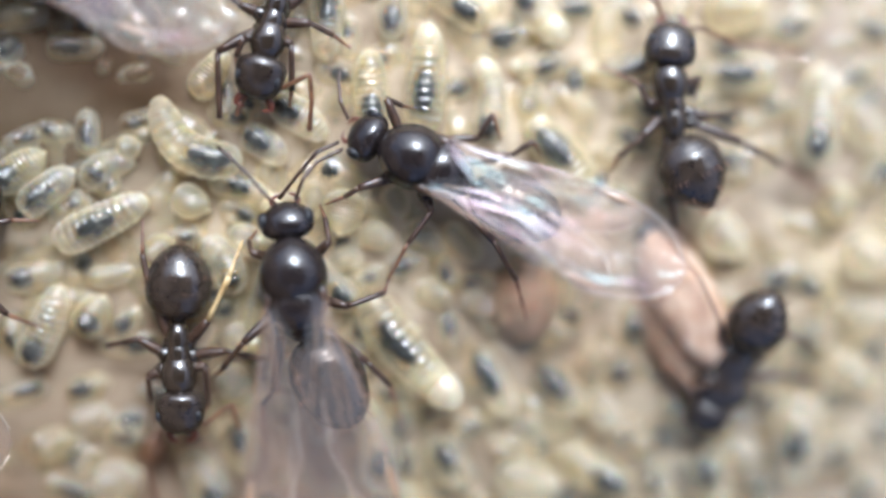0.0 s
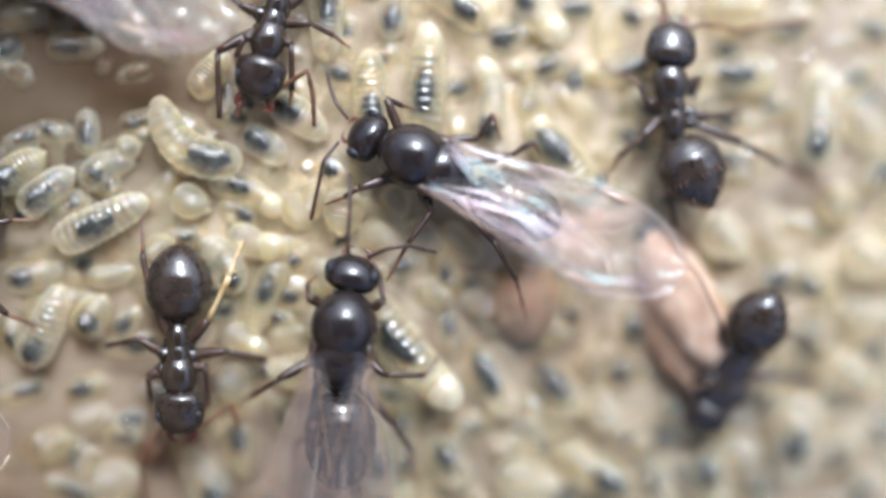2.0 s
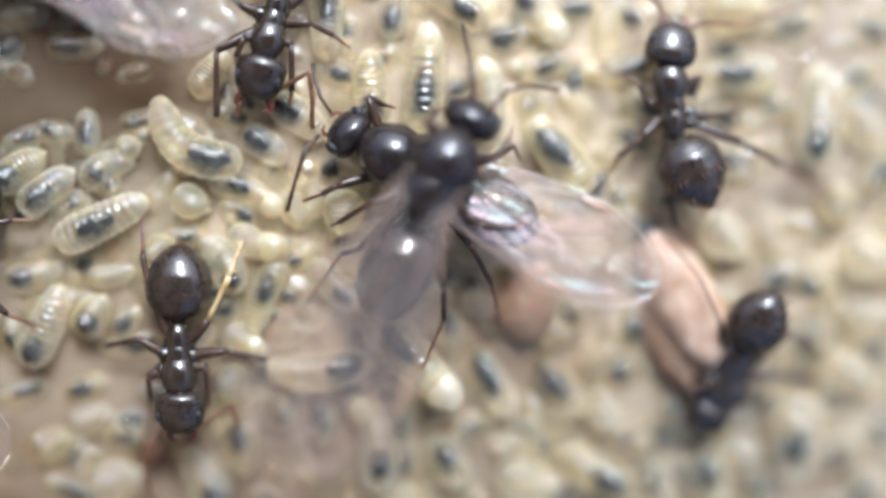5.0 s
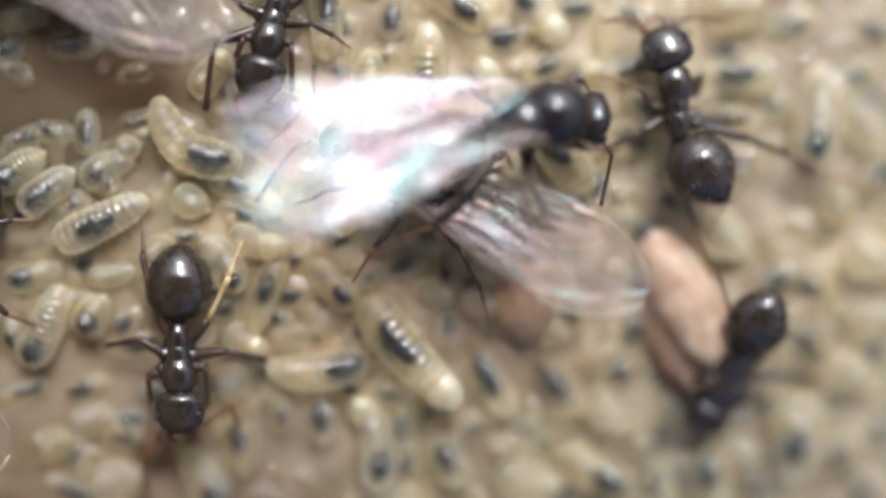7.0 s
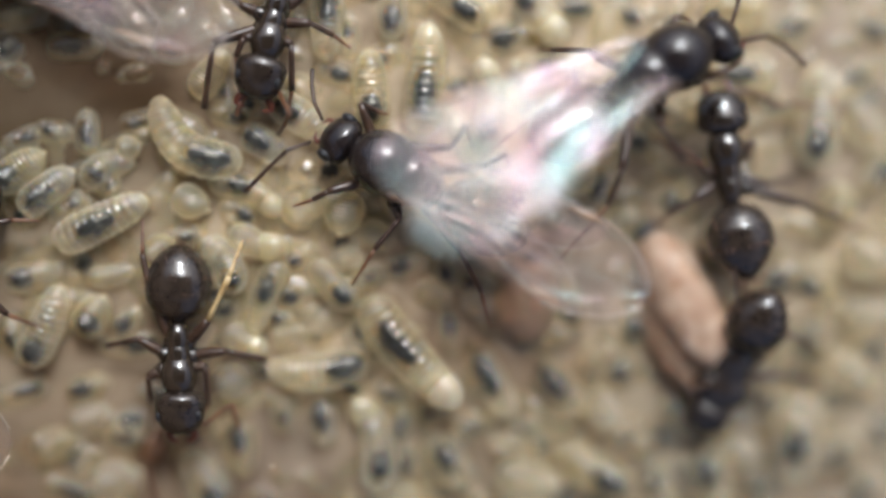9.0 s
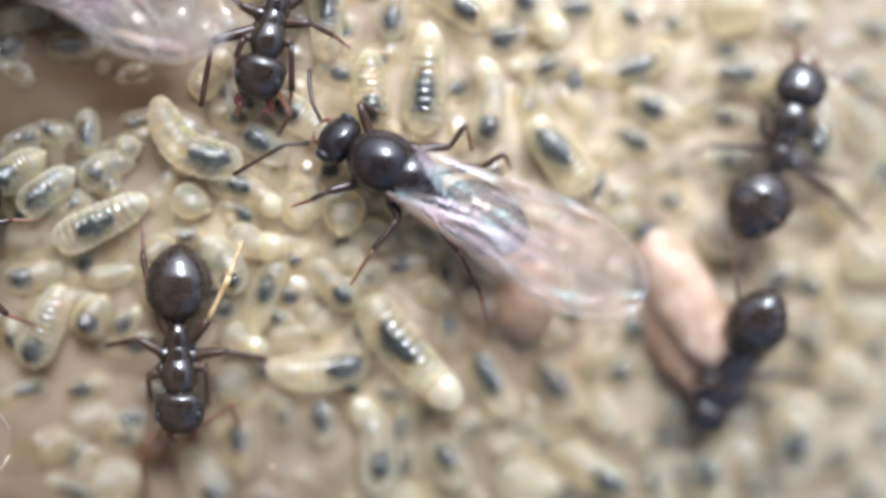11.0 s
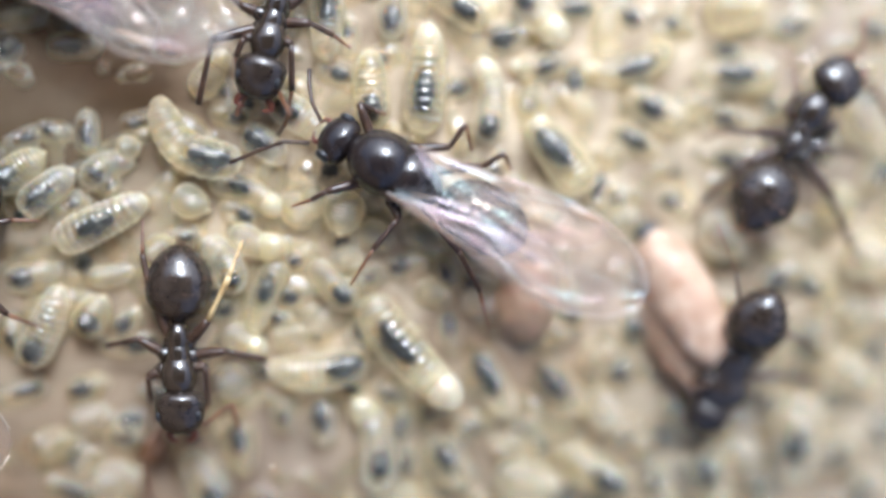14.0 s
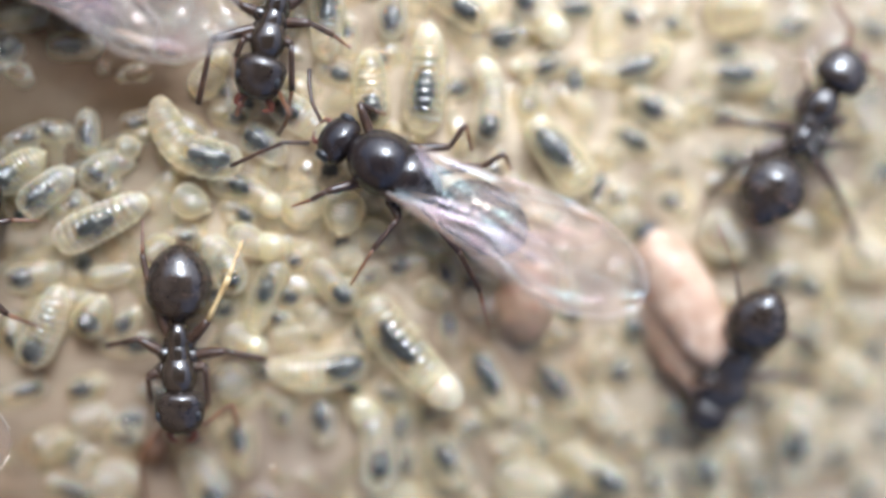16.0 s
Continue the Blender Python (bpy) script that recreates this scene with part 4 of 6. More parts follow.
larva(10.31, -5.16, 24, 1.20, 0.79, gut=(0.1, 0.6), sunk=0.13, gut_wide=0.57, label='cream larva sunk in the pile, its dark gut showing')
larva(-6.91, -3.47, 159, 1.02, 0.73, gut=(0.21, 0.62), sunk=0.13, gut_wide=0.41, label='cream larva sunk in the pile, its dark gut showing')
larva(-6.05, -2.49, 160, 1.01, 0.73, gut=(0.17, 0.52), sunk=0.13, gut_wide=0.41, label='cream larva sunk in the pile, its dark gut showing')
larva(-9.41, -1.51, 52, 1.05, 0.72, gut=(0.19, 0.61), sunk=0.13, gut_wide=0.49, label='cream larva sunk in the pile, its dark gut showing')
larva(-10.26, -1.96, 95, 1.15, 0.72, gut=(0.14, 0.56), sunk=0.13, gut_wide=0.49, label='cream larva sunk in the pile, its dark gut showing')
larva(-11.67, 6.76, 55, 1.49, 0.96, bend=0.03, gut=None, sunk=0.20, label='cream larva half buried in the brood pile')
larva(-10.22, 6.63, -113, 1.79, 0.88, bend=-0.05, gut=None, sunk=0.20, label='cream larva half buried in the brood pile')
larva(-8.88, 6.58, 139, 1.42, 0.79, bend=-0.04, gut=None, sunk=0.20, label='cream larva half buried in the brood pile')
larva(-7.72, 6.84, -30, 1.35, 0.97, bend=0.11, gut=(0.15, 0.55), sunk=0.20, label='cream larva half buried in the brood pile')
larva(-6.61, 6.61, -126, 1.53, 0.78, bend=0.12, gut=(0.15, 0.55), sunk=0.20, label='cream larva half buried in the brood pile')
larva(-5.47, 6.59, -118, 1.30, 0.76, bend=0.12, gut=(0.15, 0.55), sunk=0.20, label='cream larva half buried in the brood pile')
larva(-1.62, 6.66, 61, 1.49, 1.00, bend=0.03, gut=(0.15, 0.55), sunk=0.20, label='cream larva half buried in the brood pile')
larva(-0.25, 6.64, -111, 1.33, 0.84, bend=0.13, gut=None, sunk=0.20, label='cream larva half buried in the brood pile')
larva(0.89, 6.87, -143, 1.73, 0.83, bend=-0.13, gut=(0.15, 0.55), sunk=0.20, label='cream larva half buried in the brood pile')
larva(1.86, 6.79, 111, 1.59, 0.85, bend=0.03, gut=None, sunk=0.20, label='cream larva half buried in the brood pile')
larva(3.13, 6.98, 11, 1.99, 1.00, bend=-0.05, gut=None, sunk=0.20, label='cream larva half buried in the brood pile')
larva(4.34, 6.97, -80, 1.92, 0.99, bend=-0.09, gut=None, sunk=0.20, label='cream larva half buried in the brood pile')
larva(5.75, 7.02, 20, 1.41, 0.96, bend=0.01, gut=None, sunk=0.20, label='cream larva half buried in the brood pile')
larva(7.42, 7.12, 174, 1.27, 0.78, bend=-0.05, gut=(0.15, 0.55), sunk=0.20, label='cream larva half buried in the brood pile')
larva(8.35, 7.23, 5, 1.54, 0.99, bend=0.06, gut=None, sunk=0.20, label='cream larva half buried in the brood pile')
larva(11.27, 7.11, -53, 1.83, 0.88, bend=-0.09, gut=(0.15, 0.55), sunk=0.20, label='cream larva half buried in the brood pile')
larva(-11.47, 4.52, 106, 1.42, 0.80, bend=0.10, gut=(0.15, 0.55), sunk=0.20, label='cream larva half buried in the brood pile')
larva(-11.16, 3.67, 105, 1.76, 0.80, bend=0.13, gut=(0.15, 0.55), sunk=0.20, label='cream larva half buried in the brood pile')
larva(-11.52, 2.78, 42, 1.69, 1.01, bend=0.06, gut=(0.15, 0.55), sunk=0.20, label='cream larva half buried in the brood pile')
larva(11.99, 1.83, 30, 1.42, 1.00, bend=0.13, gut=None, sunk=0.20, label='cream larva half buried in the brood pile')
larva(-11.37, 0.51, -157, 1.76, 0.99, bend=0.03, gut=None, sunk=0.20, label='cream larva half buried in the brood pile')
larva(-11.47, -1.64, -63, 1.66, 0.84, bend=-0.08, gut=(0.15, 0.55), sunk=0.20, label='cream larva half buried in the brood pile')
larva(12.26, -2.64, 168, 1.86, 0.84, bend=0.03, gut=(0.15, 0.55), sunk=0.20, label='cream larva half buried in the brood pile')
larva(-11.80, -3.71, -127, 1.42, 0.91, bend=0.13, gut=None, sunk=0.20, label='cream larva half buried in the brood pile')
larva(-11.88, -5.55, 5, 1.36, 0.86, bend=0.10, gut=(0.15, 0.55), sunk=0.20, label='cream larva half buried in the brood pile')
larva(-11.75, -6.65, 127, 1.58, 0.89, bend=-0.04, gut=None, sunk=0.20, label='cream larva half buried in the brood pile')
larva(-6.25, -7.00, 85, 1.45, 0.94, bend=-0.06, gut=None, sunk=0.20, label='cream larva half buried in the brood pile')
larva(6.75, -7.27, -66, 1.86, 0.75, bend=-0.11, gut=(0.15, 0.55), sunk=0.20, label='cream larva half buried in the brood pile')
larva(9.50, -7.42, 113, 1.76, 0.87, bend=0.02, gut=None, sunk=0.20, label='cream larva half buried in the brood pile')
buried_grubs(0.86, 5)

cocoon(5.86, -1.18, 119, 3.9, 1.62, "pale peach silk cocoon with a dark end spot")
cocoon(1.93, -1.22, 80, 2.1, 1.62, "dull pinkish brown cocoon under the wing tips", sunk=0.35, mat=OLD_SILK)
# added shell: the peach cocoon's shaded underside as a brown shape
cocoon(5.52, -2.22, 121, 3.1, 1.05, "added brown shell for the peach cocoon's shaded lower side", cap=False, sunk=0.12, mat=SHADED_SIDE)

CRUMB = material("brown_debris", (0.075, 0.036, 0.016), 0.6, (0.14, 0.07, 0.03), 0.15, 0.8, 0.08)


def crumb(x, y, size):
    """A flattened, lumpy scrap of brown nest material."""
    v, f = blob_mesh((0, 0, 0.1 * size), (size, 0.8 * size, 0.5 * size), 0.15, rings=20, sides=20)
    v = [(a * (1 + 0.5 * noise.noise((a * 3, b * 3, c * 3))), b * (1 + 0.5 * noise.noise((a * 3 + 9, b * 3, c))), c) for a, b, c in v]
    ob = solid("debris_crumb", v, f, CRUMB)
    ob.matrix_world = pose(x * MM, y * MM, (ground(x, y) + 0.25) * MM, 0, 0, 40)
    tagged(ob, "reddish brown scrap of nest debris on the floor", "debris")


crumb(-6.95, -4.75, 0.95)

# ---- ants ----
guard = make_ant((-6.10, -2.58, -0.08), -88.5, 1.00, head_turn=0.0, gaster_turn=-2.0, winged=False, label='dark brown worker ant standing still on larvae', gape=6, point=0.1)
ant_leg(guard, [(-0.08, -0.23, 0.67), (-0.53, -0.92, 0.86), (-0.37, -1.73, 0.53)], thick=0.120)
ant_leg(guard, [(-0.31, -0.17, 0.71), (-1.84, -0.61, 1.08), (-2.49, -0.73, 1.05), (-3.34, -0.75, 0.87)], thick=0.120)
# this hind leg catches the light; its colour carries the gleam
ant_leg(guard, [(-0.30, 0.10, 0.71), (-0.92, 0.75, 1.13), (-1.92, 1.30, 1.38), (-2.75, 1.57, 0.96)], thick=0.120, amber=True)
ant_leg(guard, [(-0.10, 0.12, 0.67), (-0.19, 1.08, 0.78), (0.06, 1.94, 0.42)], thick=0.120)
ant_leg(guard, [(0.17, 0.13, 0.61), (0.16, 0.61, 0.81), (1.06, 0.57, 0.42), (1.57, 0.26, 0.01)], thick=0.120)
ant_leg(guard, [(0.16, -0.29, 0.62), (0.37, -0.74, 0.77), (0.99, -0.80, 0.34)], thick=0.120)
antenna(guard, [(1.47, -0.42, 0.43), (2.06, -0.84, 0.30), (2.55, -1.09, -0.01), (3.43, -1.10, -0.42)], thick=0.07, mat=SHIN)
antenna(guard, [(1.45, 0.19, 0.44), (1.55, 0.47, 0.41), (1.08, 1.12, 0.41), (1.75, 1.24, 0.06)], thick=0.07, mat=SHIN)
climber = make_ant((-3.88, 5.05, 0.44), -103.9, 1.00, head_turn=0.0, gaster_turn=5.7, winged=False, label='dark brown worker ant with open red mandibles', gape=22)
ant_leg(climber, [(-0.14, 0.02, 0.65), (-0.28, 0.83, 0.82), (-0.18, 1.36, 0.59), (-0.01, 1.81, 0.36)], thick=0.120)
ant_leg(climber, [(0.14, 0.09, 0.65), (0.31, 0.54, 0.93), (1.28, 0.75, 0.62), (1.65, 0.76, 0.42)], thick=0.120)
ant_leg(climber, [(0.20, -0.16, 0.65), (0.43, -0.53, 0.96), (0.86, -0.63, 0.86), (1.70, -0.41, 0.45)], thick=0.120)
ant_leg(climber, [(-0.21, -0.21, 0.66), (-0.31, -0.82, 0.87), (-0.49, -1.23, 0.68)], thick=0.120)
ant_leg(climber, [(-0.02, -0.16, 0.65), (0.72, -1.17, 0.97), (2.20, -1.03, 0.76)], thick=0.120)
ant_leg(climber, [(-0.34, 0.03, 0.65), (-0.91, 0.53, 0.73), (-1.36, 1.07, 0.50)], thick=0.120)
antenna(climber, [(1.58, -0.19, 0.65), (1.94, -0.32, 0.65), (2.14, -0.34, 0.55)], thick=0.07, mat=SHIN)
antenna(climber, [(1.36, 0.46, 0.73), (0.86, 1.12, 1.01), (1.43, 1.28, 0.80), (2.07, 1.35, 0.50)], thick=0.07, mat=SHIN)
forager = make_ant((5.37, 3.58, -0.66), 90.0, 1.05, head_turn=0.0, gaster_turn=13.8, winged=False, label='dark brown worker ant walking over the brood', gape=6, point=0.45)
ant_leg(forager, [(-0.11, 0.00, 0.60), (-0.07, 0.59, 0.99), (0.36, 0.71, 1.02), (1.01, 1.64, 0.67)], thick=0.126)
ant_leg(forager, [(0.19, -0.28, 0.56), (0.41, -0.74, 0.79), (-0.02, -0.57, 0.31)], thick=0.126)
ant_leg(forager, [(-0.28, 0.08, 0.61), (-0.86, 0.80, 0.91), (-1.24, 1.35, 0.79), (-1.75, 1.71, 0.43)], thick=0.126)
ant_leg(forager, [(-0.34, -0.28, 0.55), (-0.51, -0.94, 0.64), (-0.37, -1.83, 0.01)], thick=0.126)
ant_leg(forager, [(-0.55, 0.03, 0.60), (-1.70, 0.33, 0.82), (-3.03, 0.15, 0.53), (-3.57, -0.32, 0.02)], thick=0.126)
ant_leg(forager, [(-0.54, -0.33, 0.54), (-1.18, -1.55, 0.64), (-1.80, -2.61, 0.15), (-3.26, -4.64, -0.64)], thick=0.126)
antenna(forager, [(1.71, 0.18, 0.74), (2.21, 0.39, 0.88), (2.57, 1.02, 0.78)], thick=0.07, mat=SHIN)
antenna(forager, [(1.72, -0.31, 0.67), (1.76, -0.80, 0.69), (1.54, -1.61, 0.36), (1.67, -3.55, -0.25)], thick=0.07, mat=SHIN)
nurse = make_ant((7.0, -2.85, -1.6), -111.1, 0.96, head_turn=0.0, gaster_turn=-4.6, winged=False, label='dark worker ant holding on to the peach cocoon', bulk=1.8, gape=6, pitch=24)
ant_leg(nurse, [(0.09, 0.25, 0.53), (-0.49, 1.42, 0.35), (-0.21, 1.80, -0.07)], thick=0.113)
ant_leg(nurse, [(-0.06, 0.26, 0.55), (-1.59, 0.97, 0.49), (-1.13, 2.13, -0.12)], thick=0.113)
ant_leg(nurse, [(0.16, -0.06, 0.59), (0.18, -0.90, 1.87), (0.03, -1.16, 1.85), (-0.32, -1.81, 1.94)], thick=0.068)
ant_leg(nurse, [(0.44, 0.34, 0.46), (0.32, 1.04, 0.42), (0.78, 1.61, -0.18)], thick=0.113)
ant_leg(nurse, [(0.54, 0.05, 0.51), (0.72, -0.57, 1.02), (0.51, -0.93, 0.94)], thick=0.113)
ant_leg(nurse, [(-0.18, -0.02, 0.69), (-1.49, -0.83, 1.16), (-2.24, -1.68, 0.83), (-2.83, -2.88, 0.55)], thick=0.068)
antenna(nurse, [(1.49, 0.17, 0.34), (1.41, -0.26, 0.45), (0.91, -0.92, 0.58)], thick=0.07, mat=SHIN)
antenna(nurse, [(1.46, 0.47, 0.28), (1.67, 0.99, 0.02), (1.28, 1.48, -0.13)], thick=0.07, mat=SHIN)
watcher = make_ant((-10.97, -0.50, 0.29), -93.8, 1.00, head_turn=0.0, gaster_turn=0.0, winged=False, label='dark worker ant standing at the edge of the brood', gape=6, gaster_pitch=0.0)
ant_leg(watcher, [(-0.19, 0.02, 0.67), (-1.06, 0.45, 0.94), (-1.23, 1.01, 0.75), (-1.25, 1.60, 0.55)], thick=0.120)
ant_leg(watcher, [(0.13, 0.02, 0.63), (0.54, 0.66, 0.87), (0.93, 1.00, 0.60), (1.29, 1.79, 0.12)], thick=0.120)
ant_leg(watcher, [(-0.17, -0.29, 0.67), (-0.72, -0.82, 0.93), (-0.94, -1.43, 0.45)], thick=0.120)
ant_leg(watcher, [(0.16, -0.29, 0.63), (0.84, -0.80, 0.74), (1.30, -1.40, 0.17)], thick=0.120)
ant_leg(watcher, [(0.00, -0.29, 0.65), (0.06, -0.93, 0.85), (0.38, -1.53, 0.32)], thick=0.120)
ant_leg(watcher, [(-0.02, 0.02, 0.65), (-0.16, 0.54, 0.86), (-0.42, 0.49, 0.39)], thick=0.120)
rester = make_ant((-0.63, 1.92, 0.06), 151.3, 1.00, head_turn=0.0, gaster_turn=1.0, winged=True, label='black winged male ant resting with folded clear wings', crumple=1.5, reach=0.95, spread=5.0, roof=1.0, lean=1.0)
ant_leg(rester, [(0.47, -0.31, 0.79), (1.21, -0.97, 1.15), (0.85, -1.02, 0.91), (0.57, -1.11, 0.77)], thick=0.112)
ant_leg(rester, [(0.21, 0.44, 0.79), (0.90, 1.17, 1.07), (1.12, 1.46, 0.89), (1.48, 1.80, 0.71)], thick=0.112)
ant_leg(rester, [(-0.18, -0.60, 0.70), (-1.05, -1.15, 0.66), (-1.13, -1.77, 0.82), (-1.55, -1.34, 0.48)], thick=0.112)
ant_leg(rester, [(-0.43, 0.53, 0.71), (-0.82, 0.92, 0.87), (-0.64, 1.80, 0.79), (-0.55, 2.75, 0.46)], thick=0.112)
ant_leg(rester, [(-0.66, -0.27, 0.65), (-1.92, -1.12, 0.54), (-2.24, -1.61, 0.67), (-2.57, -1.41, 0.33)], thick=0.112)
ant_leg(rester, [(-0.86, 0.22, 0.65), (-2.38, 0.91, 0.72), (-3.24, 1.46, 0.34), (-3.93, 2.18, -0.26)], thick=0.112)
antenna(rester, [(1.75, -0.10, 1.32), (2.09, -0.37, 1.44), (2.36, -0.75, 1.35), (2.54, -1.10, 1.25)])
antenna(rester, [(1.72, 0.46, 1.23), (1.99, 0.92, 1.45), (2.19, 1.60, 1.26), (2.36, 2.22, 1.05)])
walker = make_ant((-3.35, -0.62, 0.41), 98.1, 1.02, head_turn=0.0, gaster_turn=11.4, winged=True, label='black winged male ant climbing over the others', spread=12.0, roof=2.0, twist=0.3)
ant_leg(walker, [(0.44, 0.40, 0.51), (0.70, 0.88, 1.04), (0.97, 0.94, 0.76), (1.21, 0.76, 0.48)], thick=0.112)
ant_leg(walker, [(0.33, -0.36, 0.48), (0.71, -0.89, 1.00), (1.24, -0.84, 0.64), (1.59, -0.73, 0.37)], thick=0.112)
ant_leg(walker, [(-0.52, -0.30, 0.37), (-0.81, -1.07, 0.69), (-0.63, -1.93, 0.37), (-0.19, -2.14, 0.11)], thick=0.112)
ant_leg(walker, [(-0.72, 0.59, 0.34), (-1.31, 1.42, 0.63), (-1.85, 2.03, 0.21), (-2.04, 2.32, -0.13)], thick=0.112)
ant_leg(walker, [(-1.00, 0.51, 0.30), (-2.53, 0.92, 0.28), (-2.84, 1.27, 0.01), (-4.47, 1.55, -0.76)], thick=0.112)
ant_leg(walker, [(-1.10, -0.20, 0.27), (-2.18, -1.31, 0.31), (-2.81, -1.73, -0.06), (-4.30, -1.96, -0.83)], thick=0.112)
antenna(walker, [(1.70, 0.18, 1.00), (1.91, 0.36, 1.21), (2.48, 0.73, 1.14), (3.18, 1.31, 0.97)])
antenna(walker, [(1.74, -0.26, 0.99), (2.17, -0.51, 1.20), (2.52, -0.86, 1.00), (2.75, -1.46, 0.78)])
sleeper = make_ant((-11.55, 6.75, 0.45), 168.0, 1.00, winged=True, label='winged male ant whose long clear wing lies over larvae', spread=3.0, roof=3.0, lean=4.5)
ant_leg(sleeper, [(0.51, -0.40, 0.60), (1.18, -0.77, 0.81), (1.65, -1.07, 0.61), (2.25, -1.22, 0.31)], thick=0.112)
ant_leg(sleeper, [(0.31, 0.35, 0.60), (0.64, 1.07, 0.80), (0.84, 1.51, 0.60), (1.09, 1.95, 0.30)], thick=0.112)
ant_leg(sleeper, [(0.21, -0.51, 0.60), (0.22, -1.13, 0.80), (0.32, -1.56, 0.60), (0.30, -1.94, 0.31)], thick=0.112)
ant_leg(sleeper, [(-0.08, 0.28, 0.60), (-0.24, 0.88, 0.80), (-0.17, 1.27, 0.59), (-0.05, 1.67, 0.29)], thick=0.112)
antenna(sleeper, [(1.45, -0.07, 1.00), (1.73, -0.18, 1.21), (2.23, -0.19, 1.01), (2.65, 0.04, 0.81)])
idler = make_ant((-16.66, -4.38, -0.40), 180.0, 1.00, head_turn=0.0, gaster_turn=0.0, winged=True, label='winged male ant with its wing tip over larvae', spread=3.0, roof=4.0)
ant_leg(idler, [(0.37, -0.42, 0.69), (0.69, -1.12, 1.05), (1.03, -1.50, 0.93), (1.57, -1.74, 0.68)], thick=0.112)
ant_leg(idler, [(0.50, 0.55, 0.48), (1.00, 1.20, 0.52), (1.45, 1.67, 0.22), (2.09, 2.02, -0.17)], thick=0.112)
ant_leg(idler, [(0.11, -0.42, 0.69), (-0.22, -1.12, 1.05), (-0.29, -1.50, 0.93), (-0.42, -1.74, 0.68)], thick=0.112)
ant_leg(idler, [(0.23, 0.55, 0.48), (0.07, 1.20, 0.52), (0.11, 1.67, 0.22), (0.05, 2.02, -0.17)], thick=0.112)


# ---- what moves ----
def motions():
    walk(walker.root, [
        (0.0, pose(-3.35 * MM, -0.65 * MM, 0.41 * MM, 0, 0, 98.0)),
        (1.0, pose(-3.42 * MM, -0.71 * MM, 0.40 * MM, 0, 0, 101.1)),
        (1.3, pose(-3.34 * MM, -0.82 * MM, 0.38 * MM, 0, 0, 99.6)),
        (1.5, pose(-3.12 * MM, -1.23 * MM, 0.31 * MM, 0, 0, 95.3)),
        (1.7, pose(-3.03 * MM, -1.46 * MM, 0.32 * MM, 0, 0, 91.1)),
        (2.0, pose(-2.24 * MM, -1.85 * MM, 0.21 * MM, 0, 0, 84.6)),
        (2.2, pose(-1.85 * MM, -1.92 * MM, 0.16 * MM, 0, 0, 71.6)),
        (2.6, pose(-1.31 * MM, -1.92 * MM, 0.11 * MM, 0, 0, 57.2)),
        (3.0, pose(-1.59 * MM, -1.50 * MM, 0.32 * MM, 0, 0, 66.4)),
        (3.5, pose(-1.73 * MM, 0.36 * MM, 0.70 * MM, 0, -24, 83.5)),
        (4.0, pose(-0.42 * MM, 0.56 * MM, 1.05 * MM, 0, -20, 64.0)),
        (4.2, pose(-0.15 * MM, 1.00 * MM, 1.20 * MM, 0, -8, 58.5)),
        (5.2, pose(0.19 * MM, 1.74 * MM, 1.30 * MM, -8, 0, 63.4)),
        (6.3, pose(0.28 * MM, 2.22 * MM, 1.30 * MM, -6, 13, 57.0)),
        (6.6, pose(1.13 * MM, 2.49 * MM, 1.25 * MM, -9, 15, 47.0)),
        (7.0, pose(2.28 * MM, 2.52 * MM, 1.20 * MM, -19, 10, 12.0)),
        (7.4, pose(2.18 * MM, 2.56 * MM, 1.20 * MM, -19, 10, 13.0)),
        (8.0, pose(2.40 * MM, 3.09 * MM, 1.20 * MM, -15.5, 14.5, 29.0)),
        (8.5, pose(3.69 * MM, 3.06 * MM, 1.05 * MM, -18, 10, 15.0)),
        (8.8, pose(3.95 * MM, 3.16 * MM, 1.05 * MM, -18, 10, 16.0)),
        (9.0, pose(5.14 * MM, 3.79 * MM, 0.98 * MM, -19, 8, 30.0)),
        (9.2, pose(5.65 * MM, 4.43 * MM, 0.71 * MM, -10, 6, 38.0)),
        (9.8, pose(9.20 * MM, 7.95 * MM, -0.63 * MM, -5, 0, 41.2)),
        (10.6, pose(15.44 * MM, 11.92 * MM, -2.02 * MM, 0, 0, 33.7)),
        (16.0, pose(16.32 * MM, 12.37 * MM, -2.11 * MM, 0, 0, 29.1)),
    ])
    walk(rester.root, [
        (0.0, pose(-0.63 * MM, 1.92 * MM, 0.06 * MM, 7, 2, 155.0)),
        (3.3, pose(-0.63 * MM, 1.92 * MM, 0.06 * MM, 7, 2, 155.0)),
        (4.2, pose(-0.85 * MM, 1.95 * MM, 0.09 * MM, 7, 2, 154.0)),
        (6.3, pose(-1.30 * MM, 1.84 * MM, 0.13 * MM, 7, 2, 152.0)),
        (9.0, pose(-1.30 * MM, 1.77 * MM, 0.12 * MM, 7, 2, 152.0)),
        (11.3, pose(-1.33 * MM, 1.77 * MM, 0.13 * MM, 7, 2, 152.0)),
        (16.0, pose(-1.33 * MM, 1.77 * MM, 0.13 * MM, 7, 2, 152.0)),
    ])
    walk(rester.head, [(0.0, pose(*(rester.neck * MM), 0, 8, -3)), (3.3, pose(*(rester.neck * MM), 0, 8, -3)), (4.2, pose(*(rester.neck * MM), 0, 4, -6)), (6.3, pose(*(rester.neck * MM), 0, 4, -8)), (9.0, pose(*(rester.neck * MM), 0, 6, -6)), (11.3, pose(*(rester.neck * MM), 0, 4, -5)), (16.0, pose(*(rester.neck * MM), 0, 4, -5))])
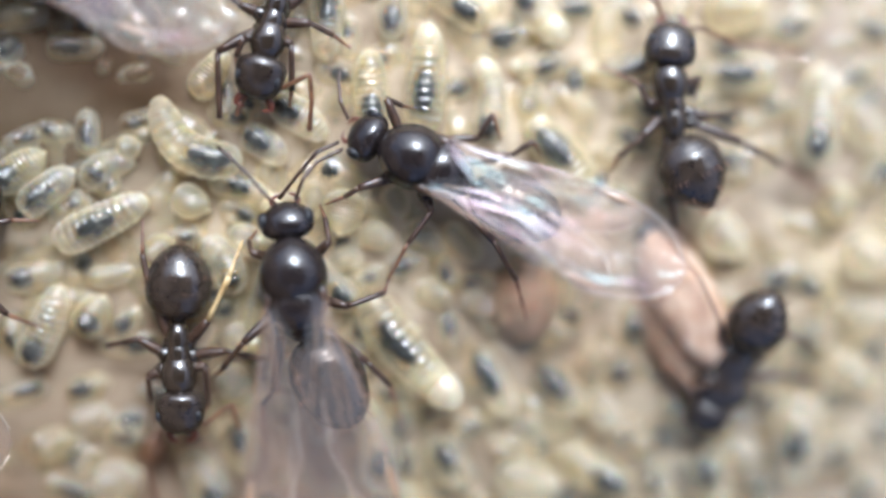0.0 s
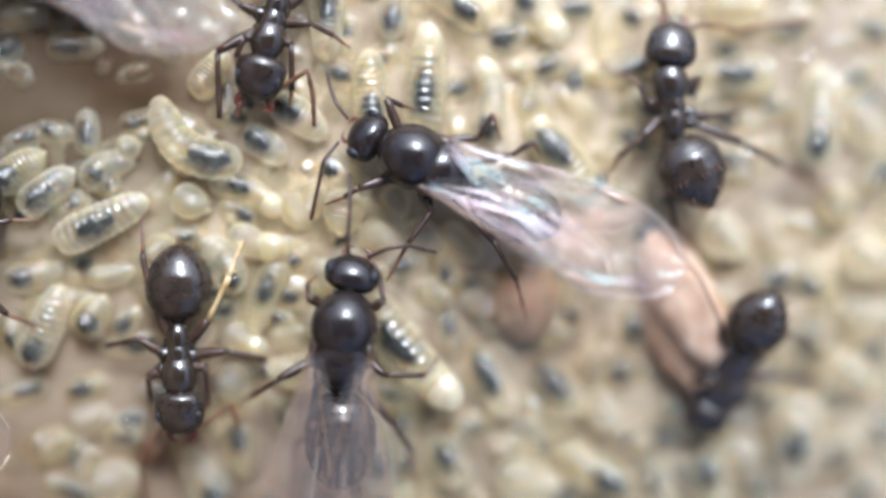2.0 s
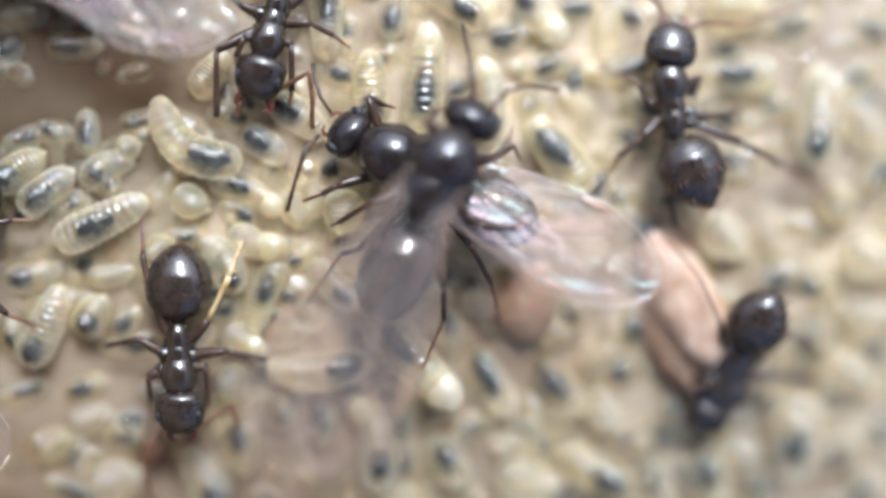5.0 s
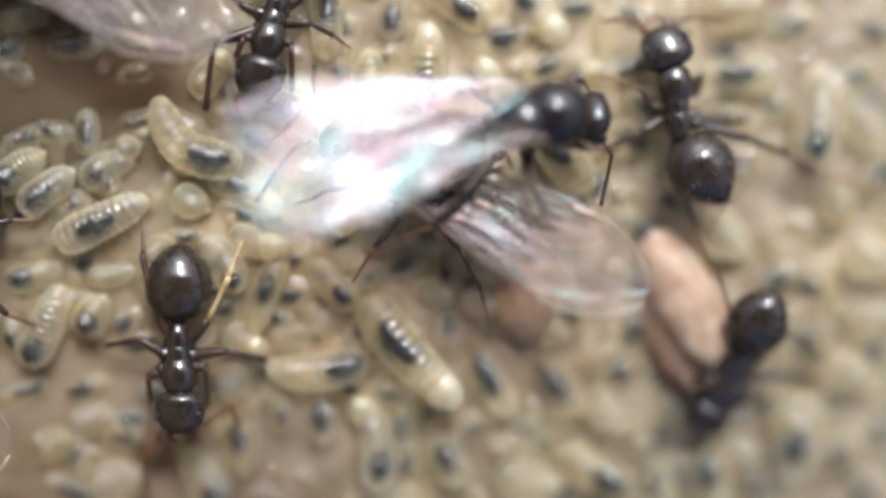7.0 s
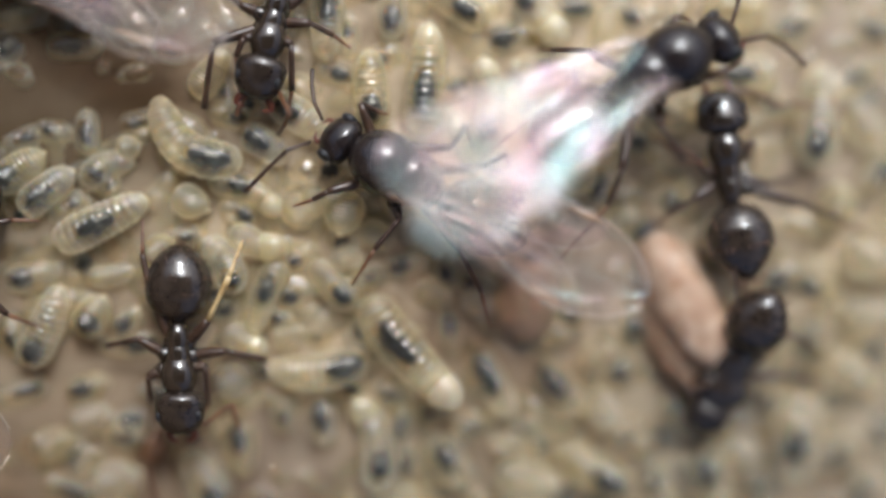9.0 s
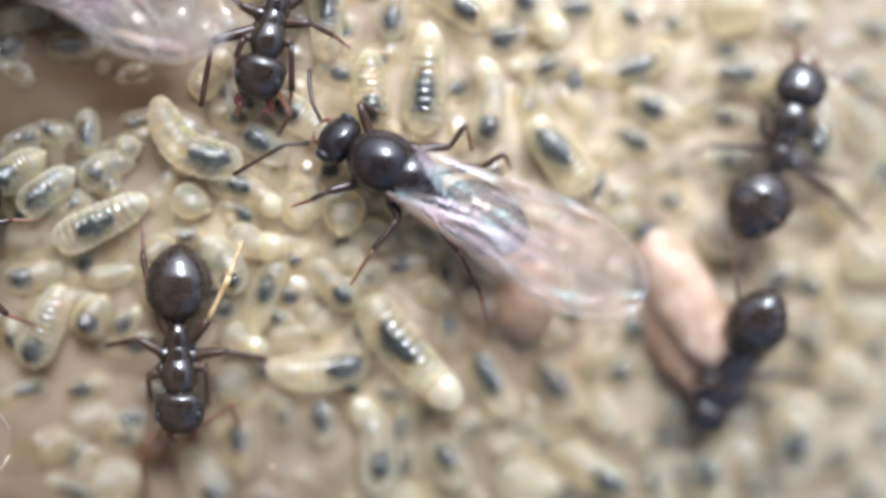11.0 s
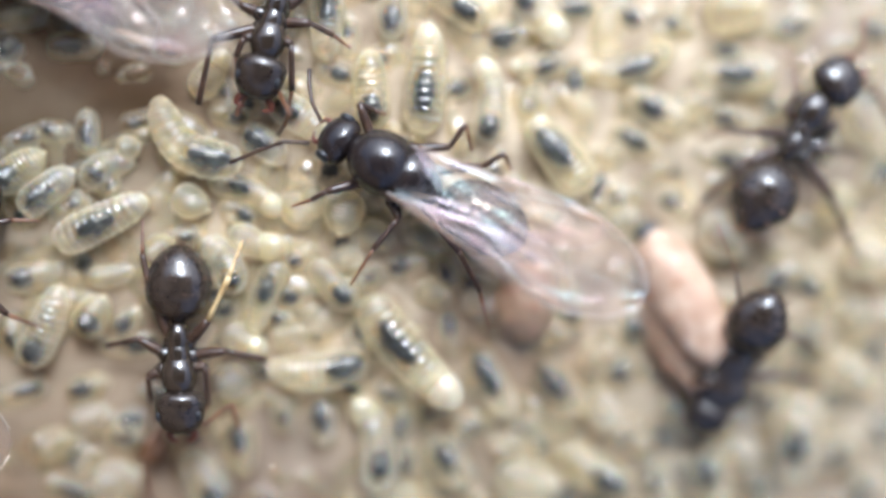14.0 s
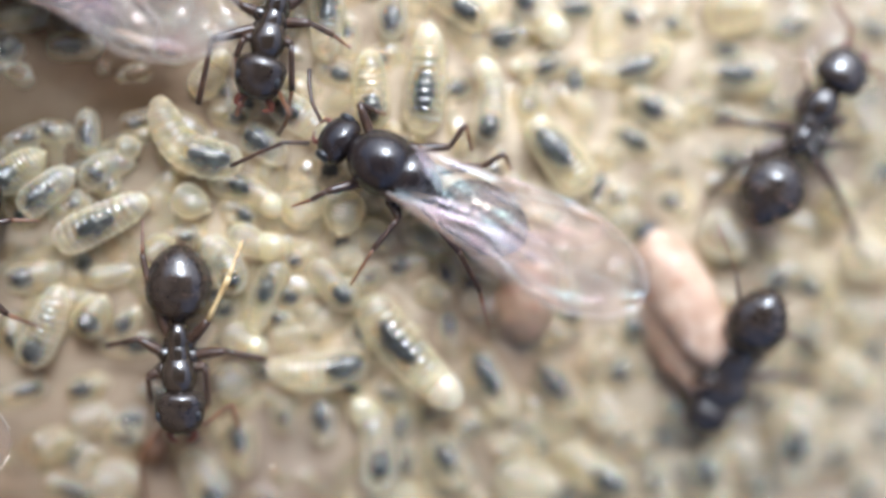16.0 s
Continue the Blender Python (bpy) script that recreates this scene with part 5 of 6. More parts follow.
    walk(forager.root, [
        (0.0, pose(5.37 * MM, 3.56 * MM, -0.66 * MM, 0, 0, 96.0)),
        (2.8, pose(5.37 * MM, 3.56 * MM, -0.66 * MM, 0, 0, 96.0)),
        (6.6, pose(5.37 * MM, 3.56 * MM, -0.66 * MM, 0, 0, 96.0)),
        (7.0, pose(5.48 * MM, 3.52 * MM, -0.67 * MM, 0, 0, 96.0)),
        (7.4, pose(5.67 * MM, 2.37 * MM, -0.72 * MM, 0, 0, 108.0)),
        (7.5, pose(6.06 * MM, 1.61 * MM, -0.80 * MM, 0, 0, 126.0)),
        (7.7, pose(6.08 * MM, 1.55 * MM, -0.81 * MM, 0, 0, 126.0)),
        (8.0, pose(6.50 * MM, 1.81 * MM, -0.87 * MM, 0, 0, 105.0)),
        (8.5, pose(6.40 * MM, 1.94 * MM, -0.85 * MM, 0, 0, 101.0)),
        (8.8, pose(6.49 * MM, 2.01 * MM, -0.86 * MM, 0, 0, 97.0)),
        (9.0, pose(6.74 * MM, 2.01 * MM, -0.90 * MM, 0, 0, 97.0)),
        (9.2, pose(6.95 * MM, 1.61 * MM, -0.95 * MM, 0, 0, 95.0)),
        (10.2, pose(7.85 * MM, 2.29 * MM, -1.07 * MM, 0, 0, 85.0)),
        (11.3, pose(8.24 * MM, 2.85 * MM, -1.13 * MM, 0, 0, 72.0)),
        (12.0, pose(8.14 * MM, 2.98 * MM, -1.11 * MM, 0, 0, 75.0)),
        (12.5, pose(8.27 * MM, 2.94 * MM, -1.13 * MM, 0, 0, 71.0)),
        (13.0, pose(8.46 * MM, 2.94 * MM, -1.14 * MM, 0, 0, 70.0)),
        (14.0, pose(8.64 * MM, 2.98 * MM, -1.16 * MM, 0, 0, 60.0)),
        (14.5, pose(8.74 * MM, 2.99 * MM, -1.18 * MM, 0, 0, 54.0)),
        (15.5, pose(8.81 * MM, 3.05 * MM, -1.19 * MM, 0, 0, 52.0)),
        (16.0, pose(8.84 * MM, 3.12 * MM, -1.19 * MM, 0, 0, 59.0)),
    ])
    walk(forager.head, [
        (0.0, pose(*(forager.neck * MM), 0, 0, -12.6)),
        (2.8, pose(*(forager.neck * MM), 0, 0, -14.9)),
        (6.6, pose(*(forager.neck * MM), 0, 0, -14.9)),
        (7.0, pose(*(forager.neck * MM), 0, 0, 15.4)),
        (7.4, pose(*(forager.neck * MM), 0, 0, 29.2)),
        (7.5, pose(*(forager.neck * MM), 0, 0, 24.5)),
        (7.7, pose(*(forager.neck * MM), 0, 0, 22.7)),
        (8.0, pose(*(forager.neck * MM), 0, 0, -3.2)),
        (8.5, pose(*(forager.neck * MM), 0, 0, 22.4)),
        (8.8, pose(*(forager.neck * MM), 0, 0, 14.2)),
        (9.0, pose(*(forager.neck * MM), 0, 0, -0.9)),
        (9.2, pose(*(forager.neck * MM), 0, 0, 9.6)),
        (10.2, pose(*(forager.neck * MM), 0, 0, -9.6)),
        (11.3, pose(*(forager.neck * MM), 0, 0, 0.6)),
        (12.0, pose(*(forager.neck * MM), 0, 0, -2.0)),
        (12.5, pose(*(forager.neck * MM), 0, 0, 9.3)),
        (13.0, pose(*(forager.neck * MM), 0, 0, 15.9)),
        (14.0, pose(*((forager.neck + Vector((0.13, 0, 0))) * MM), 0, 0, -22.3)),
        (14.5, pose(*((forager.neck + Vector((0.13, 0, 0))) * MM), 0, 0, -33.5)),
        (15.5, pose(*((forager.neck + Vector((0.13, 0, 0))) * MM), 0, 0, -18.0)),
        (16.0, pose(*((forager.neck + Vector((0.13, 0, 0))) * MM), 0, 0, -5.5)),
    ])
    walk(forager.gaster, [
        (0.0, pose(*(forager.waist * MM), 0, 0, 20.2)),
        (2.8, pose(*(forager.waist * MM), 0, 0, 20.2)),
        (6.6, pose(*(forager.waist * MM), 0, 0, 20.2)),
        (7.0, pose(*(forager.waist * MM), 0, 0, 29.3)),
        (7.4, pose(*(forager.waist * MM), 0, 0, 25.9)),
        (7.5, pose(*(forager.waist * MM), 0, 0, 17.0)),
        (7.7, pose(*(forager.waist * MM), 0, 0, 17.9)),
        (8.0, pose(*(forager.waist * MM), 0, 0, 10.0)),
        (8.5, pose(*(forager.waist * MM), 0, 0, 9.2)),
        (8.8, pose(*(forager.waist * MM), 0, 0, 11.9)),
        (9.0, pose(*(forager.waist * MM), 0, 0, 5.9)),
        (9.2, pose(*(forager.waist * MM), 0, 0, 6.8)),
        (10.2, pose(*(forager.waist * MM), 0, 0, -16.8)),
        (11.3, pose(*(forager.waist * MM), 0, 0, -9.3)),
        (12.0, pose(*(forager.waist * MM), 0, 0, -3.8)),
        (12.5, pose(*(forager.waist * MM), 0, 0, 1.5)),
        (13.0, pose(*(forager.waist * MM), 0, 0, -5.2)),
        (14.0, pose(*((forager.waist + Vector((-0.16, 0, 0))) * MM), 0, 0, 0.8)),
        (14.5, pose(*((forager.waist + Vector((-0.16, 0, 0))) * MM), 0, 0, 4.3)),
        (15.5, pose(*((forager.waist + Vector((-0.16, 0, 0))) * MM), 0, 0, 2.9)),
        (16.0, pose(*((forager.waist + Vector((-0.16, 0, 0))) * MM), 0, 0, 3.3)),
    ])
    walk(walker.gaster, [
        (0.0, pose(*(walker.waist * MM), 0, 0, 21.3)),
        (1.0, pose(*(walker.waist * MM), 0, 0, 17.3)),
        (1.5, pose(*(walker.waist * MM), 0, 0, 19.4)),
        (1.7, pose(*(walker.waist * MM), 0, 0, 23.0)),
        (2.0, pose(*(walker.waist * MM), 0, 0, 5.3)),
        (2.2, pose(*(walker.waist * MM), 0, 0, 14.0)),
        (2.6, pose(*(walker.waist * MM), 0, 0, 9.3)),
        (3.0, pose(*(walker.waist * MM), 0, 0, 6.9)),
        (3.5, pose(*(walker.waist * MM), 0, 0, -9.7)),
        (4.0, pose(*(walker.waist * MM), 0, 0, -23.5)),
        (4.2, pose(*(walker.waist * MM), 0, 0, 1.5)),
        (6.3, pose(*(walker.waist * MM), 0, 0, 0.0)),
        (16.0, pose(*(walker.waist * MM), 0, 0, 0.0)),
    ])
    walk(sleeper.root, [
        (0.0, pose(-11.04 * MM, 7.23 * MM, 0.55 * MM, -3, 0, 162.0)),
        (4.2, pose(-11.04 * MM, 7.23 * MM, 0.55 * MM, -3, 0, 162.0)),
        (6.8, pose(-11.04 * MM, 7.12 * MM, 0.55 * MM, -3, 0, 161.5)),
        (16.0, pose(-11.04 * MM, 7.10 * MM, 0.55 * MM, -3, 0, 161.5)),
    ])
    leg, hip = walker.legs[0]
    walk(leg, [(0.0, pose(*(hip * MM), 0, 0, 0)), (1.0, pose(*(hip * MM), 0, 0, 0)), (1.3, pose(*(hip * MM), 0, 0, 9)), (1.6, pose(*(hip * MM), 0, -6, -18)), (1.9, pose(*(hip * MM), 0, 0, 9)), (2.2, pose(*(hip * MM), 0, -6, -18)), (2.5, pose(*(hip * MM), 0, 0, 9)), (2.8, pose(*(hip * MM), 0, -6, -18)), (3.1, pose(*(hip * MM), 0, 0, 9)), (3.4, pose(*(hip * MM), 0, -6, -18)), (3.7, pose(*(hip * MM), 0, 0, 9)), (4.0, pose(*(hip * MM), 0, -6, -18)), (4.3, pose(*(hip * MM), 0, 0, 9)), (5.2, pose(*(hip * MM), 0, -6, -18)), (6.2, pose(*(hip * MM), 0, 0, 9)), (6.5, pose(*(hip * MM), 0, -6, -18)), (6.8, pose(*(hip * MM), 0, 0, 9)), (7.1, pose(*(hip * MM), 0, -6, -18)), (8.0, pose(*(hip * MM), 0, 0, -5.4)), (8.3, pose(*(hip * MM), 0, 0, 9)), (8.6, pose(*(hip * MM), 0, -6, -18)), (8.9, pose(*(hip * MM), 0, 0, 9)), (9.2, pose(*(hip * MM), 0, -6, -18)), (9.5, pose(*(hip * MM), 0, 0, 9)), (9.8, pose(*(hip * MM), 0, -6, -18)), (10.1, pose(*(hip * MM), 0, 0, 9)), (10.4, pose(*(hip * MM), 0, -6, -18)), (11.0, pose(*(hip * MM), 0, 0, 0)), (16.0, pose(*(hip * MM), 0, 0, 0))])
    leg, hip = walker.legs[1]
    walk(leg, [(0.0, pose(*(hip * MM), 0, 0, 0)), (1.0, pose(*(hip * MM), 0, 0, 0)), (1.3, pose(*(hip * MM), 0, -6, 18)), (1.6, pose(*(hip * MM), 0, 0, -9)), (1.9, pose(*(hip * MM), 0, -6, 18)), (2.2, pose(*(hip * MM), 0, 0, -9)), (2.5, pose(*(hip * MM), 0, -6, 18)), (2.8, pose(*(hip * MM), 0, 0, -9)), (3.1, pose(*(hip * MM), 0, -6, 18)), (3.4, pose(*(hip * MM), 0, 0, -9)), (3.7, pose(*(hip * MM), 0, -6, 18)), (4.0, pose(*(hip * MM), 0, 0, -9)), (4.3, pose(*(hip * MM), 0, -6, 18)), (5.2, pose(*(hip * MM), 0, 0, -9)), (6.2, pose(*(hip * MM), 0, -6, 18)), (6.5, pose(*(hip * MM), 0, 0, -9)), (6.8, pose(*(hip * MM), 0, -6, 18)), (7.1, pose(*(hip * MM), 0, 0, -9)), (8.0, pose(*(hip * MM), 0, 0, 5.4)), (8.3, pose(*(hip * MM), 0, -6, 18)), (8.6, pose(*(hip * MM), 0, 0, -9)), (8.9, pose(*(hip * MM), 0, -6, 18)), (9.2, pose(*(hip * MM), 0, 0, -9)), (9.5, pose(*(hip * MM), 0, -6, 18)), (9.8, pose(*(hip * MM), 0, 0, -9)), (10.1, pose(*(hip * MM), 0, -6, 18)), (10.4, pose(*(hip * MM), 0, 0, -9)), (11.0, pose(*(hip * MM), 0, 0, 0)), (16.0, pose(*(hip * MM), 0, 0, 0))])
    leg, hip = walker.legs[2]
    walk(leg, [(0.0, pose(*(hip * MM), 0, 0, 0)), (1.0, pose(*(hip * MM), 0, 0, 0)), (1.3, pose(*(hip * MM), 0, -6, -16)), (1.6, pose(*(hip * MM), 0, 0, 8)), (1.9, pose(*(hip * MM), 0, -6, -16)), (2.2, pose(*(hip * MM), 0, 0, 8)), (2.5, pose(*(hip * MM), 0, -6, -16)), (2.8, pose(*(hip * MM), 0, 0, 8)), (3.1, pose(*(hip * MM), 0, -6, -16)), (3.4, pose(*(hip * MM), 0, 0, 8)), (3.7, pose(*(hip * MM), 0, -6, -16)), (4.0, pose(*(hip * MM), 0, 0, 8)), (4.3, pose(*(hip * MM), 0, -6, -16)), (5.2, pose(*(hip * MM), 0, 0, 8)), (6.2, pose(*(hip * MM), 0, -6, -16)), (6.5, pose(*(hip * MM), 0, 0, 8)), (6.8, pose(*(hip * MM), 0, -6, -16)), (7.1, pose(*(hip * MM), 0, 0, 8)), (8.0, pose(*(hip * MM), 0, 0, -4.8)), (8.3, pose(*(hip * MM), 0, -6, -16)), (8.6, pose(*(hip * MM), 0, 0, 8)), (8.9, pose(*(hip * MM), 0, -6, -16)), (9.2, pose(*(hip * MM), 0, 0, 8)), (9.5, pose(*(hip * MM), 0, -6, -16)), (9.8, pose(*(hip * MM), 0, 0, 8)), (10.1, pose(*(hip * MM), 0, -6, -16)), (10.4, pose(*(hip * MM), 0, 0, 8)), (11.0, pose(*(hip * MM), 0, 0, 0)), (16.0, pose(*(hip * MM), 0, 0, 0))])
    leg, hip = walker.legs[3]
    walk(leg, [(0.0, pose(*(hip * MM), 0, 0, 0)), (1.0, pose(*(hip * MM), 0, 0, 0)), (1.3, pose(*(hip * MM), 0, 0, -8)), (1.6, pose(*(hip * MM), 0, -6, 16)), (1.9, pose(*(hip * MM), 0, 0, -8)), (2.2, pose(*(hip * MM), 0, -6, 16)), (2.5, pose(*(hip * MM), 0, 0, -8)), (2.8, pose(*(hip * MM), 0, -6, 16)), (3.1, pose(*(hip * MM), 0, 0, -8)), (3.4, pose(*(hip * MM), 0, -6, 16)), (3.7, pose(*(hip * MM), 0, 0, -8)), (4.0, pose(*(hip * MM), 0, -6, 16)), (4.3, pose(*(hip * MM), 0, 0, -8)), (5.2, pose(*(hip * MM), 0, -6, 16)), (6.2, pose(*(hip * MM), 0, 0, -8)), (6.5, pose(*(hip * MM), 0, -6, 16)), (6.8, pose(*(hip * MM), 0, 0, -8)), (7.1, pose(*(hip * MM), 0, -6, 16)), (8.0, pose(*(hip * MM), 0, 0, 4.8)), (8.3, pose(*(hip * MM), 0, 0, -8)), (8.6, pose(*(hip * MM), 0, -6, 16)), (8.9, pose(*(hip * MM), 0, 0, -8)), (9.2, pose(*(hip * MM), 0, -6, 16)), (9.5, pose(*(hip * MM), 0, 0, -8)), (9.8, pose(*(hip * MM), 0, -6, 16)), (10.1, pose(*(hip * MM), 0, 0, -8)), (10.4, pose(*(hip * MM), 0, -6, 16)), (11.0, pose(*(hip * MM), 0, 0, 0)), (16.0, pose(*(hip * MM), 0, 0, 0))])
    leg, hip = walker.legs[4]
    walk(leg, [(0.0, pose(*(hip * MM), 0, 0, 0)), (1.0, pose(*(hip * MM), 0, 0, 0)), (1.3, pose(*(hip * MM), 0, -6, 14)), (1.6, pose(*(hip * MM), 0, 0, -7)), (1.9, pose(*(hip * MM), 0, -6, 14)), (2.2, pose(*(hip * MM), 0, 0, -7)), (2.5, pose(*(hip * MM), 0, -6, 14)), (2.8, pose(*(hip * MM), 0, 0, -7)), (3.1, pose(*(hip * MM), 0, -6, 14)), (3.4, pose(*(hip * MM), 0, 0, -7)), (3.7, pose(*(hip * MM), 0, -6, 14)), (4.0, pose(*(hip * MM), 0, 0, -7)), (4.3, pose(*(hip * MM), 0, -6, 14)), (5.2, pose(*(hip * MM), 0, 0, -7)), (6.2, pose(*(hip * MM), 0, -6, 14)), (6.5, pose(*(hip * MM), 0, 0, -7)), (6.8, pose(*(hip * MM), 0, -6, 14)), (7.1, pose(*(hip * MM), 0, 0, -7)), (8.0, pose(*(hip * MM), 0, 0, 4.2)), (8.3, pose(*(hip * MM), 0, -6, 14)), (8.6, pose(*(hip * MM), 0, 0, -7)), (8.9, pose(*(hip * MM), 0, -6, 14)), (9.2, pose(*(hip * MM), 0, 0, -7)), (9.5, pose(*(hip * MM), 0, -6, 14)), (9.8, pose(*(hip * MM), 0, 0, -7)), (10.1, pose(*(hip * MM), 0, -6, 14)), (10.4, pose(*(hip * MM), 0, 0, -7)), (11.0, pose(*(hip * MM), 0, 0, 0)), (16.0, pose(*(hip * MM), 0, 0, 0))])
    leg, hip = walker.legs[5]
    walk(leg, [(0.0, pose(*(hip * MM), 0, 0, 0)), (1.0, pose(*(hip * MM), 0, 0, 0)), (1.3, pose(*(hip * MM), 0, 0, 7)), (1.6, pose(*(hip * MM), 0, -6, -14)), (1.9, pose(*(hip * MM), 0, 0, 7)), (2.2, pose(*(hip * MM), 0, -6, -14)), (2.5, pose(*(hip * MM), 0, 0, 7)), (2.8, pose(*(hip * MM), 0, -6, -14)), (3.1, pose(*(hip * MM), 0, 0, 7)), (3.4, pose(*(hip * MM), 0, -6, -14)), (3.7, pose(*(hip * MM), 0, 0, 7)), (4.0, pose(*(hip * MM), 0, -6, -14)), (4.3, pose(*(hip * MM), 0, 0, 7)), (5.2, pose(*(hip * MM), 0, -6, -14)), (6.2, pose(*(hip * MM), 0, 0, 7)), (6.5, pose(*(hip * MM), 0, -6, -14)), (6.8, pose(*(hip * MM), 0, 0, 7)), (7.1, pose(*(hip * MM), 0, -6, -14)), (8.0, pose(*(hip * MM), 0, 0, -4.2)), (8.3, pose(*(hip * MM), 0, 0, 7)), (8.6, pose(*(hip * MM), 0, -6, -14)), (8.9, pose(*(hip * MM), 0, 0, 7)), (9.2, pose(*(hip * MM), 0, -6, -14)), (9.5, pose(*(hip * MM), 0, 0, 7)), (9.8, pose(*(hip * MM), 0, -6, -14)), (10.1, pose(*(hip * MM), 0, 0, 7)), (10.4, pose(*(hip * MM), 0, -6, -14)), (11.0, pose(*(hip * MM), 0, 0, 0)), (16.0, pose(*(hip * MM), 0, 0, 0))])
    leg, hip = forager.legs[0]
    walk(leg, [(0.0, pose(*(hip * MM), 0, 0, 0)), (6.7, pose(*(hip * MM), 0, 0, 0)), (7.0, pose(*(hip * MM), 0, 0, 7)), (7.2, pose(*(hip * MM), 0, -6, -14)), (7.5, pose(*(hip * MM), 0, 0, 7)), (7.8, pose(*(hip * MM), 0, -6, -14)), (8.0, pose(*(hip * MM), 0, 0, 7)), (8.8, pose(*(hip * MM), 0, 0, 0)), (9.1, pose(*(hip * MM), 0, 0, 7)), (9.4, pose(*(hip * MM), 0, -6, -14)), (9.7, pose(*(hip * MM), 0, 0, 7)), (10.0, pose(*(hip * MM), 0, -6, -14)), (10.3, pose(*(hip * MM), 0, 0, 7)), (10.6, pose(*(hip * MM), 0, -6, -14)), (10.9, pose(*(hip * MM), 0, 0, 7)), (11.3, pose(*(hip * MM), 0, 0, -20)), (13.0, pose(*(hip * MM), 0, 0, -18)), (14.5, pose(*(hip * MM), 0, 0, -18)), (16.0, pose(*(hip * MM), 0, 0, -20))])
    leg, hip = forager.legs[1]
    walk(leg, [(0.0, pose(*(hip * MM), 0, 0, 0)), (6.7, pose(*(hip * MM), 0, 0, 0)), (7.0, pose(*(hip * MM), 0, -6, 14)), (7.2, pose(*(hip * MM), 0, 0, -7)), (7.5, pose(*(hip * MM), 0, -6, 14)), (7.8, pose(*(hip * MM), 0, 0, -7)), (8.0, pose(*(hip * MM), 0, -6, 14)), (8.8, pose(*(hip * MM), 0, 0, 0)), (9.1, pose(*(hip * MM), 0, -6, 14)), (9.4, pose(*(hip * MM), 0, 0, -7)), (9.7, pose(*(hip * MM), 0, -6, 14)), (10.0, pose(*(hip * MM), 0, 0, -7)), (10.3, pose(*(hip * MM), 0, -6, 14)), (10.6, pose(*(hip * MM), 0, 0, -7)), (10.9, pose(*(hip * MM), 0, -6, 14)), (11.3, pose(*(hip * MM), 0, 0, 0)), (13.0, pose(*(hip * MM), 0, 0, 0)), (14.5, pose(*(hip * MM), 0, 0, 0)), (16.0, pose(*(hip * MM), 0, 0, 0))])
    leg, hip = forager.legs[2]
    walk(leg, [(0.0, pose(*(hip * MM), 0, 0, 0)), (6.7, pose(*(hip * MM), 0, 0, 0)), (7.0, pose(*(hip * MM), 0, -6, -14)), (7.2, pose(*(hip * MM), 0, 0, 7)), (7.5, pose(*(hip * MM), 0, -6, -14)), (7.8, pose(*(hip * MM), 0, 0, 7)), (8.0, pose(*(hip * MM), 0, -6, -14)), (8.8, pose(*(hip * MM), 0, 0, 0)), (9.1, pose(*(hip * MM), 0, -6, -14)), (9.4, pose(*(hip * MM), 0, 0, 7)), (9.7, pose(*(hip * MM), 0, -6, -14)), (10.0, pose(*(hip * MM), 0, 0, 7)), (10.3, pose(*(hip * MM), 0, -6, -14)), (10.6, pose(*(hip * MM), 0, 0, 7)), (10.9, pose(*(hip * MM), 0, -6, -14)), (11.3, pose(*(hip * MM), 0, 0, -25)), (13.0, pose(*(hip * MM), 0, 0, -22)), (14.5, pose(*(hip * MM), 0, 0, -6)), (16.0, pose(*(hip * MM), 0, 0, -11))])
    leg, hip = forager.legs[3]
    walk(leg, [(0.0, pose(*(hip * MM), 0, 0, 0)), (6.7, pose(*(hip * MM), 0, 0, 0)), (7.0, pose(*(hip * MM), 0, 0, -7)), (7.2, pose(*(hip * MM), 0, -6, 14)), (7.5, pose(*(hip * MM), 0, 0, -7)), (7.8, pose(*(hip * MM), 0, -6, 14)), (8.0, pose(*(hip * MM), 0, 0, -7)), (8.8, pose(*(hip * MM), 0, 0, 0)), (9.1, pose(*(hip * MM), 0, 0, -7)), (9.4, pose(*(hip * MM), 0, -6, 14)), (9.7, pose(*(hip * MM), 0, 0, -7)), (10.0, pose(*(hip * MM), 0, -6, 14)), (10.3, pose(*(hip * MM), 0, 0, -7)), (10.6, pose(*(hip * MM), 0, -6, 14)), (10.9, pose(*(hip * MM), 0, 0, -7)), (11.3, pose(*(hip * MM), 0, 0, 30)), (13.0, pose(*(hip * MM), 0, 0, 27)), (14.5, pose(*(hip * MM), 0, 0, 27)), (16.0, pose(*(hip * MM), 0, 0, 30))])
    leg, hip = forager.legs[4]
    walk(leg, [(0.0, pose(*(hip * MM), 0, 0, 0)), (6.7, pose(*(hip * MM), 0, 0, 0)), (7.0, pose(*(hip * MM), 0, -6, 10)), (7.2, pose(*(hip * MM), 0, 0, -5)), (7.5, pose(*(hip * MM), 0, -6, 10)), (7.8, pose(*(hip * MM), 0, 0, -5)), (8.0, pose(*(hip * MM), 0, -6, 10)), (8.8, pose(*(hip * MM), 0, 0, 0)), (9.1, pose(*(hip * MM), 0, -6, 10)), (9.4, pose(*(hip * MM), 0, 0, -5)), (9.7, pose(*(hip * MM), 0, -6, 10)), (10.0, pose(*(hip * MM), 0, 0, -5)), (10.3, pose(*(hip * MM), 0, -6, 10)), (10.6, pose(*(hip * MM), 0, 0, -5)), (10.9, pose(*(hip * MM), 0, -6, 10)), (11.3, pose(*(hip * MM), 0, 0, -40)), (13.0, pose(*(hip * MM), 0, 0, -38)), (14.5, pose(*(hip * MM), 0, 0, -19)), (16.0, pose(*(hip * MM), 0, 0, -24))])
    leg, hip = forager.legs[5]
